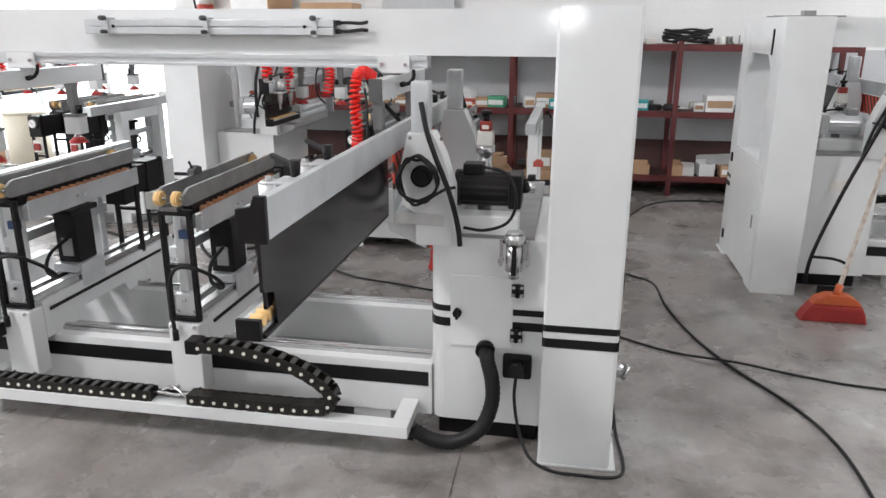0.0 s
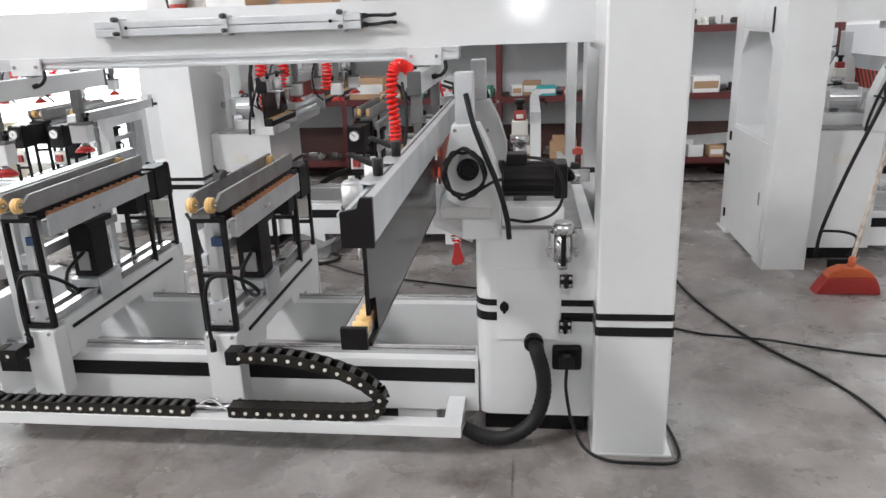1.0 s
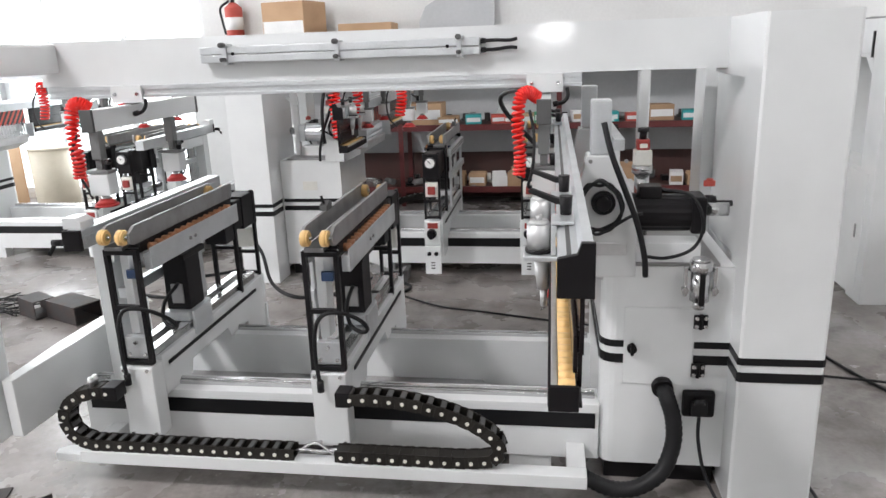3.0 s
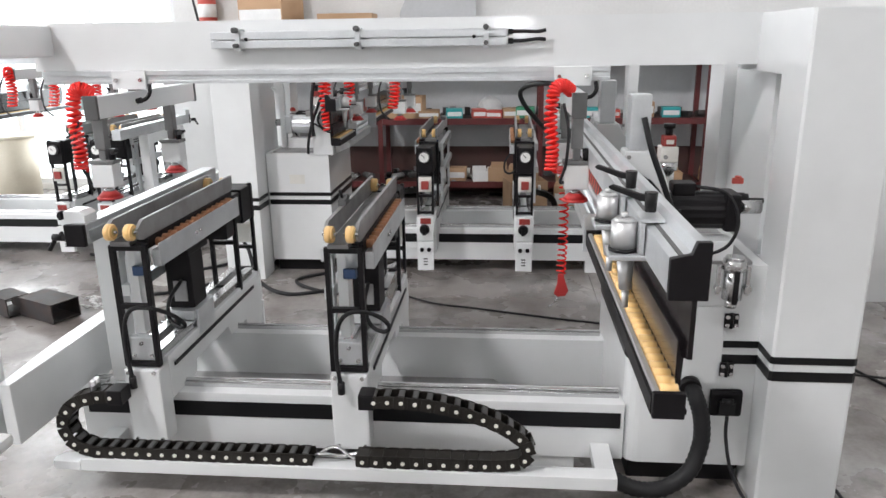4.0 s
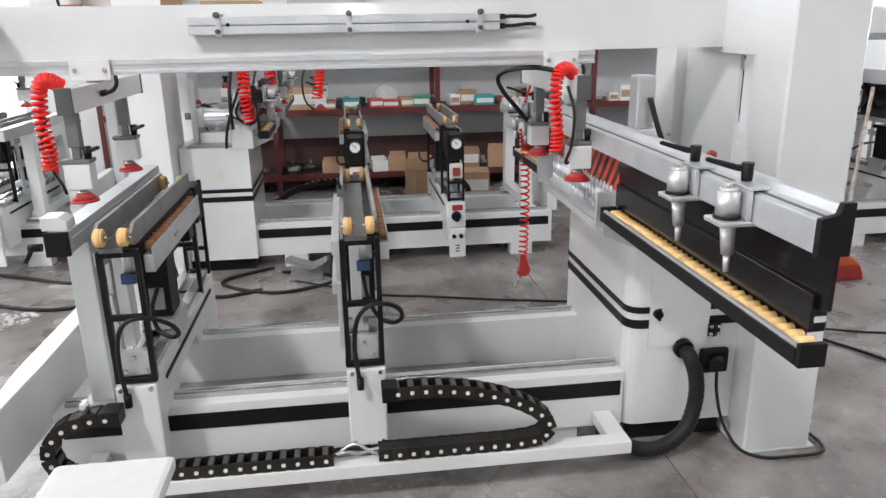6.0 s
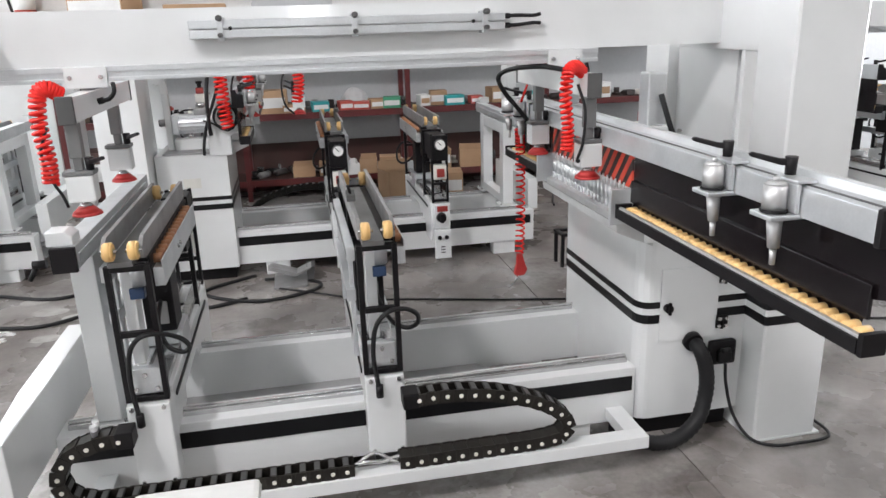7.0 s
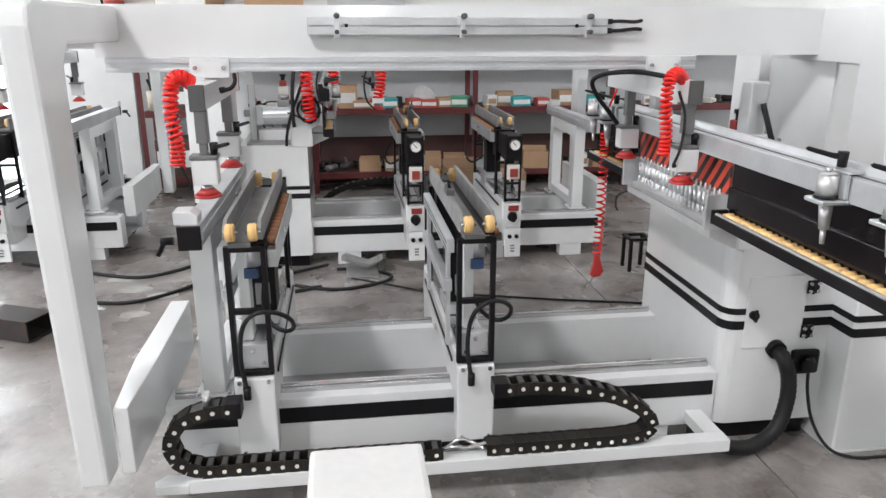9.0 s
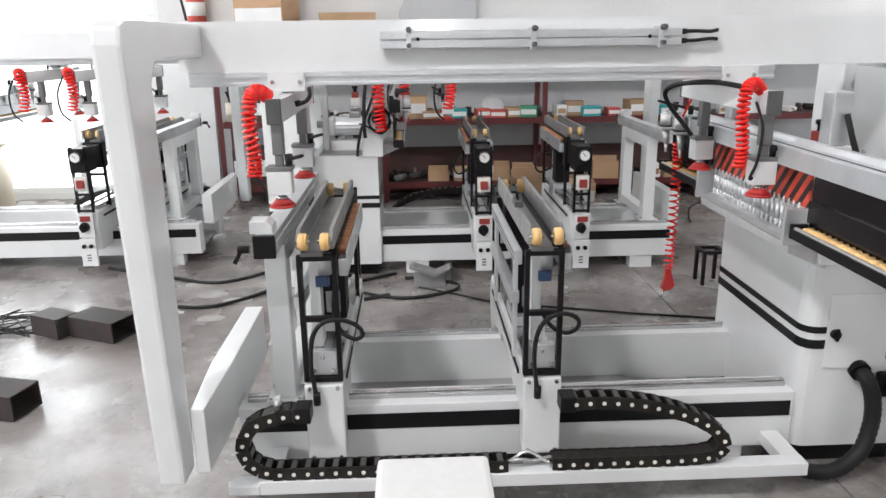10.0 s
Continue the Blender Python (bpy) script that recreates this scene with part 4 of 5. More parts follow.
    part("head_bed", bm, DUSTYWHITE, head)
    for k in range(21):
        piece("drill_chuck", CHUCK, head, pose(-0.578, 2.335 + 0.032 * k, 0.886))
    bm = B()
    box(bm, -0.572, -0.564, 2.295, 3.015, 0.985, 1.10, 0.001)
    part("guard_strip", bm, HAZARD, head, "red and black hazard striped guard")
    bm = B()
    box(bm, -0.64, -0.57, 2.292, 2.308, 0.87, 0.985, 0.003)
    part("head_cheek", bm, ALU, head)
    bm = B()
    box(bm, -0.64, -0.57, 3.002, 3.018, 0.87, 0.985, 0.003)
    part("head_cheek", bm, ALU, head)
    # pivot housings with lift cylinders
    for y, sgn in ((2.345, 1), (3.05, -1)):
        bm = B()
        prism(bm, [(-0.50, 0.79), (-0.37, 0.79), (-0.37, 0.99), (-0.405, 1.10), (-0.44, 1.172), (-0.525, 1.172), (-0.55, 1.06), (-0.55, 0.93), (-0.50, 0.90)], "y", y - 0.03, y + 0.06, 0.005)
        hs = part("pivot_housing", bm, WHITE, m, "white pivot housing with lift cylinder")
        bm = B()
        box(bm, -0.515, -0.455, y - 0.02, y + 0.045, 1.173, 1.335, 0.006)
        part("lift_cylinder", bm, ALU, hs)
        face = y - 0.031 if sgn > 0 else y + 0.061
        bm = B()
        cyl(bm, (-0.475, face, 1.03), (-0.475, face - 0.019 * sgn, 1.03), 0.036, 22)
        cyl(bm, (-0.475, face - 0.019 * sgn, 1.03), (-0.475, face - 0.030 * sgn, 1.03), 0.026, 22, 0.022)
        part("pivot_cap", bm, BLACK, hs)
        bm = B()
        ring = []
        for k in range(34):
            a = k * 2 * math.pi / 12
            ring.append((-0.487 + (0.064 + 0.007 * math.sin(k * 1.7)) * math.cos(a), face - (0.014 + 0.0006 * k) * sgn, 1.02 + (0.074 + 0.009 * math.cos(k * 2.3)) * math.sin(a)))
        ring += [(-0.40, face - 0.03 * sgn, 0.99), (-0.36, face - 0.02 * sgn, 1.0)]
        tube(bm, smooth_path(ring, 4), 0.0052, 7)
        part("looped_cable", bm, RUBBER, hs, "black looped cable bundle")
        bm = B()
        tube(bm, smooth_path([(-0.478, face, 1.27), (-0.455, face - 0.02 * sgn, 1.18), (-0.425, face - 0.03 * sgn, 1.10), (-0.378, face - 0.03 * sgn, 0.98), (-0.35, face - 0.025 * sgn, 0.87), (-0.343, face - 0.02 * sgn, 0.80)], 6), 0.009, 8)
        part("drop_hose", bm, RUBBER, hs)
        for x in (-0.535, -0.43):
            bm = B()
            cyl(bm, (x + 0.02, face + 0.002 * sgn, 1.155), (x + 0.02, face - 0.006 * sgn, 1.155), 0.006, 10)
            part("cap_screw", bm, GREYSTEEL, hs)
    for y in ((2.90,) if rear else (2.46,)):
        bm = B()
        outline = []
        for k in range(32):
            a = 2 * math.pi * k / 32
            r = 0.060 if k % 2 else 0.0575
            outline.append((y + r * math.cos(a), 0.965 + r * math.sin(a)))
        prism(bm, outline, "x", -0.365, -0.195)
        cyl(bm, (-0.382, y, 0.965), (-0.364, y, 0.965), 0.064, 26)
        box(bm, -0.196, -0.15, y - 0.06, y + 0.06, 0.906, 1.024, 0.010)
        mot = part("motor", bm, ALU if rear else BLACK, m, "pale cast electric motor" if rear else "black finned electric motor")
        bm = B()
        box(bm, -0.355, -0.285, y - 0.035, y + 0.035, 1.015, 1.055, 0.006)
        part("terminal_box", bm, GREYSTEEL if rear else BLACK, mot)
        bm = B()
        cyl(bm, (-0.149, y, 0.975), (-0.075, y, 0.975), 0.022, 16)
        part("motor_shaft", bm, STEEL, mot)
        bm = B()
        box(bm, -0.40, -0.16, y - 0.05, y + 0.05, 0.801, 0.875, 0.004)
        part("motor_mount", bm, WHITE, mot)
        bm = B()
        tube(bm, smooth_path([(-0.29, y - 0.02, 1.045), (-0.20, y - 0.06, 1.03), (-0.165, y - 0.085, 0.95), (-0.19, y - 0.085, 0.87), (-0.27, y - 0.08, 0.835), (-0.345, y - 0.075, 0.84)], 6), 0.0055, 7)
        part("motor_cable", bm, RUBBER, mot)
    bm = B()
    box(bm, -0.343, -0.283, 2.70, 2.765, 1.075, 1.128, 0.004)
    valve = part("air_valve", bm, CREAM, m, "cream air valve with a red cap")
    bm = B()
    cyl(bm, (-0.313, 2.732, 0.815), (-0.313, 2.732, 1.045), 0.026, 18)
    cyl(bm, (-0.313, 2.732, 1.045), (-0.313, 2.732, 1.0745), 0.036, 18)
    part("valve_stem", bm, STEEL, valve)
    bm = B()
    box(bm, -0.335, -0.291, 2.708, 2.757, 1.129, 1.165, 0.004)
    part("red_cap", bm, DULLRED, valve)
    bm = B()
    box(bm, -0.326, -0.300, 2.7045, 2.7078, 1.137, 1.152, 0.001)
    part("cap_patch", bm, CREAM, valve)
    bm = B()
    cyl(bm, (-0.313, 2.732, 1.1655), (-0.313, 2.732, 1.19), 0.013, 14)
    cyl(bm, (-0.313, 2.732, 1.19), (-0.313, 2.732, 1.205), 0.020, 14)
    part("cable_plug", bm, BLACK, valve)
    if rear:
        bm = B()
        box(bm, -0.15, -0.115, 2.90, 2.94, 0.8125, 1.15, 0.004)
        toggle = part("toggle_post", bm, WHITE, m, "white toggle clamp post")
        bm = B()
        prism(bm, [(-0.155, 1.15), (-0.11, 1.15), (-0.105, 1.20), (-0.125, 1.25), (-0.135, 1.25), (-0.15, 1.20)], "y", 2.905, 2.935, 0.003)
        prism(bm, [(-0.115, 1.16), (-0.065, 1.195), (-0.07, 1.21), (-0.12, 1.19)], "y", 2.91, 2.93, 0.002)
        part("toggle_handle", bm, WHITE, toggle)
    bm = B()
    box(bm, -0.40, -0.10, 2.40, 3.09, 0.801, 0.812, 0.002)
    part("top_plate", bm, GREYSTEEL, m)
    bm = B()
    cyl(bm, (-0.055, 2.50, 0.985), (-0.11, 2.50, 0.985), 0.010, 12)
    for k in range(3):
        a = 2 * math.pi * k / 3 + 0.4
        cyl(bm, (-0.11, 2.50 + 0.020 * math.cos(a), 0.985 + 0.020 * math.sin(a)), (-0.135, 2.50 + 0.020 * math.cos(a), 0.985 + 0.020 * math.sin(a)), 0.016, 14)
    cyl(bm, (-0.108, 2.50, 0.985), (-0.138, 2.50, 0.985), 0.017, 16)
    cyl(bm, (-0.138, 2.50, 0.985), (-0.17, 2.50, 0.985), 0.012, 14)
    part("hand_wheel", bm, BLACK, m)
    bm = B()
    box(bm, -0.125, -0.088, 2.60, 2.612, 1.02, 1.04, 0.003)
    cyl(bm, (-0.106, 2.606, 1.041), (-0.106, 2.606, 1.046), 0.011, 12)
    part("red_tag", bm, BOXRED, m)
    if rear and arms:
        bm = B()
        coil(bm, [(-0.53, 3.12, 1.36), (-0.50, 3.17, 1.33), (-0.485, 3.18, 1.22), (-0.49, 3.18, 1.08), (-0.50, 3.18, 0.96)], 0.033, 20, 0.007)
        part("coiled_hose", bm, HOSE, m, "bright red coiled air hose")
        bm = B()
        tube(bm, smooth_path([(-0.42, 3.14, 1.30), (-0.40, 3.18, 1.15), (-0.395, 3.18, 0.98), (-0.40, 3.18, 0.92)], 6), 0.011, 8)
        part("drop_hose", bm, RUBBER, m)
    bm = B()
    box(bm, -0.30, -0.20, 3.1005, 3.103, 0.60, 0.66, 0.001)
    part("type_plate", bm, CREAM, m)
    for cx in cars:
        carriage(m, cx)
    for k, px in enumerate(arms):
        press_arm(m, px, -1, (2.45, 2.955), px > -0.7 and not rear, rear)
    # drag chains along the tray
    a, b = min(cars), max(cars)
    cable_chain(m, [(b + 0.075, 0.385), (b + 0.18, 0.388), (b + 0.32, 0.372), (b + 0.46, 0.33), (b + 0.555, 0.275), (b + 0.59, 0.225), (b + 0.565, 0.185), (b + 0.49, 0.171), (b + 0.35, 0.169), (b + 0.05, 0.169)], 2.235)
    cable_chain(m, [(a - 0.055, 0.375), (a - 0.13, 0.372), (a - 0.215, 0.34), (a - 0.255, 0.275), (a - 0.235, 0.205), (a - 0.17, 0.172), (a - 0.08, 0.169), (b - 0.12, 0.169)], 2.235)
    bm = B()
    tube(bm, smooth_path([(b - 0.12, 2.235, 0.17), (b - 0.08, 2.22, 0.185), (b - 0.03, 2.235, 0.17), (b + 0.03, 2.24, 0.178), (b + 0.07, 2.235, 0.17)], 5), 0.007, 7)
    part("loose_wire", bm, STEEL, tray)
    bm = B()
    tube(bm, smooth_path([(b - 0.11, 2.245, 0.165), (b - 0.05, 2.25, 0.195), (b + 0.02, 2.23, 0.165), (b + 0.06, 2.24, 0.17)], 5), 0.006, 7)
    part("loose_wire", bm, STEEL, tray)
    bm = B()
    for dy in (-0.012, 0.012):
        cyl(bm, (a - 0.14, 2.24 + dy, 0.39), (a - 0.14, 2.24 + dy, 0.425), 0.009, 12)
        cyl(bm, (a - 0.14, 2.24 + dy, 0.405), (a - 0.14, 2.24 + dy, 0.413), 0.0115, 6)
    part("cable_gland_pair", bm, BRUSHED, m)
    # sliding block and lever on the rail of the inner carriage
    bm = B()
    prism(bm, [(2.535, 0.9525), (2.60, 0.9525), (2.60, 0.975), (2.575, 0.985), (2.535, 0.972)], "x", b - 0.064, b - 0.036, 0.002)
    blk = part("slide_block", bm, DARKGREY, m)
    bm = B()
    cyl(bm, (b - 0.05, 2.555, 0.97), (b - 0.058, 2.545, 1.005), 0.005, 8)
    part("block_lever", bm, BLACK, blk)
    ORIGIN = Vector((0, 0, 0))
    m.matrix_basis = place
    return m


near = machine(pose(*BASE), (-2.09, -1.382), (-2.205, -0.655), True, False)
opposite = machine(pose(BASE.x, 7.8 - BASE.y, 0, 0, 0, 180), (-1.715, -1.112), (-0.915, -0.635))
machine(pose(BASE.x - 3.2, 8.1 - BASE.y, 0, 0, 0, 180), (-2.09, -1.785), (-2.05, -1.75, -1.45))
machine(pose(BASE.x + 3.78, 7.56 - BASE.y, 0, 0, 0, 180), (-1.715, -1.112), (), False)

# ---- loose things ----
R = random.Random(7)


def at_zero(v):
    global ORIGIN
    ORIGIN = Vector(v)
    return v


def floor_cable(name, pts, r, label):
    bm = B()
    tube(bm, smooth_path([(x, y, r + z) for x, y, z in pts], 7), r, 8)
    return thing(name, bm, RUBBER, label, "cable", at=(pts[0][0], pts[0][1], 0))


# white pedestal between camera and machine
p = empty("pedestal", at_zero((-1.765, 1.01, 0)), "white painted steel pedestal with a scuffed top", "pedestal")
bm = B()
box(bm, -1.85, -1.678, 0.86, 1.158, 0.862, 0.884, 0.009)
part("top_plate", bm, STOOLWHITE, p)
bm = B()
box(bm, -1.83, -1.70, 0.89, 1.12, 0.012, 0.861, 0.006)
part("post", bm, WHITE, p)
bm = B()
box(bm, -1.86, -1.67, 0.85, 1.16, 0.0, 0.011, 0.003)
part("foot_plate", bm, WHITE, p)
at_zero((0, 0, 0))

# shelving along the wall
TIERS = (0.19, 0.78, 1.365)
POSTS = (-3.54, -2.05, -0.56, 0.93, 2.42)
for bay in range(4):
    x0, x1 = POSTS[bay], POSTS[bay + 1]
    rack = empty("shelf_rack", at_zero(((x0 + x1) / 2, 7.12, 0)), "dark red steel shelf rack of boxes by the wall", "shelf", "shelf racks along the wall")
    for x in ((x0, x1 - 0.001) if bay == 3 else (x0,)):
        for y in (6.89, 7.33):
            bm = B()
            box(bm, x - 0.022, x + 0.022, y, y + 0.005, 0.0, 1.40)
            box(bm, x - 0.022, x - 0.017, y + 0.005, y + 0.04, 0.0, 1.40)
            part("upright", bm, SHELFRED, rack)
    # dark board added to stand in for the shade under the lower shelf
    bm = B()
    box(bm, x0 + 0.024, x1 - 0.024, 7.349, 7.361, 0.0, 0.46)
    part("shade_board", bm, SHELFDARK, rack, "dark brown board added as the shade behind the lower shelf")
    for z in TIERS:
        bm = B()
        box(bm, x0 + 0.024, x1 - 0.024, 6.90, 7.34, z - 0.02, z, 0.002)
        sh = part("shelf_board", bm, SHELFDARK, rack)
        for y in (6.893, 7.342):
            bm = B()
            box(bm, x0 + 0.024, x1 - 0.024, y, y + 0.006, z - 0.055, z + 0.002)
            part("shelf_lip", bm, SHELFRED, sh)
    at_zero((0, 0, 0))


def carton(x, y, z, w, d, h, mat=CARD, turn=0.0, label="brown cardboard box on the shelf", open_top=False):
    bm = B()
    if open_top:
        t = 0.006
        box(bm, -w / 2, w / 2, -d / 2, d / 2, 0, t)
        box(bm, -w / 2, -w / 2 + t, -d / 2, d / 2, t, h)
        box(bm, w / 2 - t, w / 2, -d / 2, d / 2, t, h)
        box(bm, -w / 2 + t, w / 2 - t, -d / 2, -d / 2 + t, t, h)
        box(bm, -w / 2 + t, w / 2 - t, d / 2 - t, d / 2, t, h * 1.25)
    else:
        box(bm, -w / 2, w / 2, -d / 2, d / 2, 0, h, 0.004)
        box(bm, -w / 2 + 0.01, w / 2 - 0.01, -d / 2 - 0.001, -d / 2, h * 0.25, h * 0.7, 0, 1)
    ob = new("box", mesh_of("box", bm, mat, BOXWHITE if mat is not BOXWHITE else CARD))
    ob.matrix_basis = pose(x, y, z, 0, 0, turn)
    return tagged(ob, label, "box", "boxes on the shelf")


Z1, Z2, Z3 = TIERS
# named boxes of the middle tier
carton(-1.36, 6.99, Z2 + 0.001, 0.15, 0.14, 0.085, TEAL, 6, "blue and white small parts box on the shelf")
carton(-0.70, 6.99, Z2 + 0.001, 0.16, 0.14, 0.10, GREENBOX, -8, "green and white small parts box on the shelf")
carton(-0.12, 6.98, Z2 + 0.001, 0.18, 0.14, 0.09, TEAL, 5, "teal and white small parts box on the shelf")
carton(0.10, 7.0, Z2 + 0.001, 0.12, 0.14, 0.07, BOXRED, 0, "red small parts box on the shelf")
carton(-0.40, 7.02, Z2 + 0.001, 0.10, 0.12, 0.10, BOXWHITE, 12, "white small parts box on the shelf")
carton(-0.25, 7.06, Z2 + 0.001, 0.16, 0.16, 0.13, CARD, -6)
carton(-0.98, 6.98, Z2 + 0.001, 0.15, 0.13, 0.07, BOXRED, -10, "red small parts box on the shelf")
carton(-1.13, 7.0, Z2 + 0.001, 0.13, 0.14, 0.08, BOXRED, 8, "red small parts box on the shelf")
carton(-0.84, 7.01, Z2 + 0.001, 0.14, 0.16, 0.085, CARD, 5)
carton(-1.60, 7.02, Z2 + 0.001, 0.20, 0.2, 0.07, CARD, 4)
carton(-1.82, 7.05, Z2 + 0.001, 0.34, 0.24, 0.20, CARD, -3)
carton(0.35, 7.05, Z2 + 0.001, 0.22, 0.2, 0.14, CARD, 5)
carton(0.62, 7.0, Z2 + 0.001, 0.16, 0.14, 0.09, TEAL, -5, "teal and white small parts box on the shelf")
carton(1.31, 6.99, Z2 + 0.001, 0.24, 0.16, 0.145, BOXWHITE, 4, "white cardboard box on the shelf")
carton(1.145, 6.97, Z2 + 0.001, 0.09, 0.1, 0.08, BOXWHITE, -6, "white small parts box on the shelf")
# lower tier
for x, w, h, mt in ((0.52, 0.12, 0.12, BOXWHITE), (0.68, 0.14, 0.09, CARD), (0.99, 0.12, 0.10, CARD), (1.10, 0.13, 0.08, BOXWHITE), (1.26, 0.14, 0.11, BOXWHITE), (1.45, 0.13, 0.10, CARD), (-1.33, 0.16, 0.12, CARD), (-1.12, 0.14, 0.10, BOXWHITE), (-0.95, 0.16, 0.13, CARD), (-0.74, 0.20, 0.14, CARD), (-0.28, 0.24, 0.18, CARD), (0.05, 0.24, 0.16, CARD), (-1.55, 0.2, 0.1, CARD)):
    carton(x, 7.0 + R.uniform(-0.02, 0.03), Z1 + 0.001, w, 0.16, h, mt, R.uniform(-10, 10), "small parts carton on the lower shelf", R.random() < 0.4)
# floor cartons in front of the rack
carton(-0.70, 6.62, 0.0, 0.34, 0.28, 0.27, CARD, 14, "open brown cardboard carton on the floor", True)
carton(-0.28, 6.66, 0.0, 0.30, 0.26, 0.22, CARD, -8, "brown cardboard carton on the floor")
# top tier
carton(-3.08, 7.12, Z3 + 0.001, 0.46, 0.40, 0.58, CARD, -14, "large brown cardboard carton on the top shelf")
carton(-2.35, 7.1, Z3 + 0.001, 0.5, 0.4, 0.36, CARD, 3, "large brown cardboard carton on the top shelf")


def small_part(x, y, z, kind):
    """Loose machine parts: flanges, housings and brackets."""
    bm = B()
    if kind == 0:
        cyl(bm, (0, 0, 0), (0, 0, 0.02), 0.045, 16)
        cyl(bm, (0, 0, 0.02), (0, 0, 0.07), 0.028, 16)
    elif kind == 1:
        box(bm, -0.05, 0.05, -0.035, 0.035, 0, 0.05, 0.006)
        cyl(bm, (0.05, 0, 0.028), (0.085, 0, 0.028), 0.018, 12)
    elif kind == 2:
        prism(bm, [(-0.06, 0.0), (0.06, 0.0), (0.06, 0.012), (-0.045, 0.012), (-0.045, 0.08), (-0.06, 0.08)], "y", -0.03, 0.03, 0.002)
    else:
        cyl(bm, (-0.06, 0, 0.03), (0.06, 0, 0.03), 0.03, 16)
        cyl(bm, (-0.085, 0, 0.03), (0.085, 0, 0.03), 0.01, 10)
    ob = new("machine_part", mesh_of("machine_part", bm, R.choice((DARKGREY, GREYSTEEL, BLACK, RUSTY, STEEL, CREAM))))
    ob.matrix_basis = pose(x, y, z + 0.001, 0, 0, R.uniform(0, 360))
    return tagged(ob, "loose metal machine part lying on the shelf", "machine part", "loose parts on the shelves")


for z, spans in ((Z2, ((-3.4, -2.2), (0.76, 1.08), (1.5, 2.3))), (Z1, ((-2.0, -1.65), (-1.45, -0.6), (1.55, 2.3), (-3.4, -2.2))), (Z3, ((0.3, 0.8), (1.2, 1.6)))):
    for a, b in spans:
        x = a
        while x < b:
            small_part(x, R.uniform(6.98, 7.2), z, R.randrange(4))
            x += R.uniform(0.08, 0.15)
for z, a, b in ((Z2, -2.0, 0.85), (Z1, -1.95, 0.85)):
    x = a
    while x < b:
        small_part(x, R.uniform(7.17, 7.27), z, R.randrange(4))
        x += R.uniform(0.09, 0.17)
# open tin of tools at the end of the middle shelf
tin = empty("tool_tin", at_zero((-3.42, 7.02, Z2 + 0.001)), "cream tin full of dark tool handles on the shelf", "tin")
bm = B()
cyl(bm, (-3.42, 7.02, Z2 + 0.001), (-3.42, 7.02, Z2 + 0.17), 0.085, 22, 0.09)
part("can", bm, OLIVE, tin)
for k in range(6):
    bm = B()
    a = k * 1.05
    cyl(bm, (-3.42 + 0.03 * math.cos(a), 7.02 + 0.03 * math.sin(a), Z2 + 0.14), (-3.42 + 0.075 * math.cos(a), 7.02 + 0.06 * math.sin(a), Z2 + 0.27 + 0.03 * (k % 3)), 0.013, 10)
    part("tool_handle", bm, (BLACK, RUSTY, DARKGREY)[k % 3], tin)
at_zero((0, 0, 0))
carton(-3.30, 7.05, Z1 + 0.001, 0.34, 0.3, 0.34, SHELFDARK, 4, "dark brown wooden crate on the lower shelf")
carton(-3.12, 7.0, Z2 + 0.001, 0.22, 0.2, 0.24, SHELFDARK, -6, "dark brown wooden crate on the shelf")
# bundle of pale strips jutting from the lower shelf
bm = B()
for k in range(7):
    a = R.uniform(-0.012, 0.012)
    box(bm, -0.03 + 0.001 * k, 0.03 + 0.001 * k, -0.35 + 0.03 * R.random(), 0.35, 0.013 * k, 0.013 * k + 0.011)
bundle = new("profile_bundle", mesh_of("profile_bundle", bm, ALU))
bundle.matrix_basis = pose(1.52, 6.98, Z1 + 0.12, -8, 0, 62)
tagged(bundle, "bundle of pale aluminium strips lying across boxes on the shelf", "metal strips")
# clear bag on the middle tier
bm = B()
bmesh.ops.create_icosphere(bm, subdivisions=3, radius=0.12)
for v in bm.verts:
    v.co *= 1 + 0.25 * noise.noise(v.co * 9)
    v.co.z = max(v.co.z, -0.06)
    v.co.x *= 1.1
bag = new("plastic_bag", mesh_of("plastic_bag", bm, material("milky_plastic", (0.55, 0.56, 0.56), 0.3, 0, (0.42, 0.43, 0.44), 0.6, 14, 0.3, 30)))
bag.location = (-1.02, 7.15, Z2 + 0.062)
tagged(bag, "crumpled milky plastic bag on the shelf", "bag")
# coil of black cable on the top tier
bm = B()
pts = []
for k in range(70):
    a = k * 2 * math.pi / 14
    r = 0.19 + 0.03 * math.sin(k * 1.3)
    pts.append((r * math.cos(a), 0.62 * r * math.sin(a), 0.016 + 0.0016 * k + 0.008 * math.sin(k * 2.1)))
tube(bm, smooth_path(pts, 4), 0.010, 6)
coilob = new("cable_coil", mesh_of("cable_coil", bm, RUBBER))
coilob.location = (1.0, 7.06, Z3 + 0.004)
tagged(coilob, "loose coil of black cable on the top shelf", "cable")
# grey cover sheet standing on the top tier
bm = B()
prism(bm, [(-0.36, 0), (0.36, 0), (0.36, 0.58), (0.2, 0.62), (-0.12, 0.60), (-0.30, 0.50), (-0.36, 0.36)], "y", -0.015, 0.015, 0.004)
cover = new("machine_cover", mesh_of("machine_cover", bm, WALLGREY))
cover.matrix_basis = pose(-1.53, 7.25, Z3 + 0.004, -6, 0, 0)
tagged(cover, "grey sheet-metal cover leaning on the top shelf", "cover")
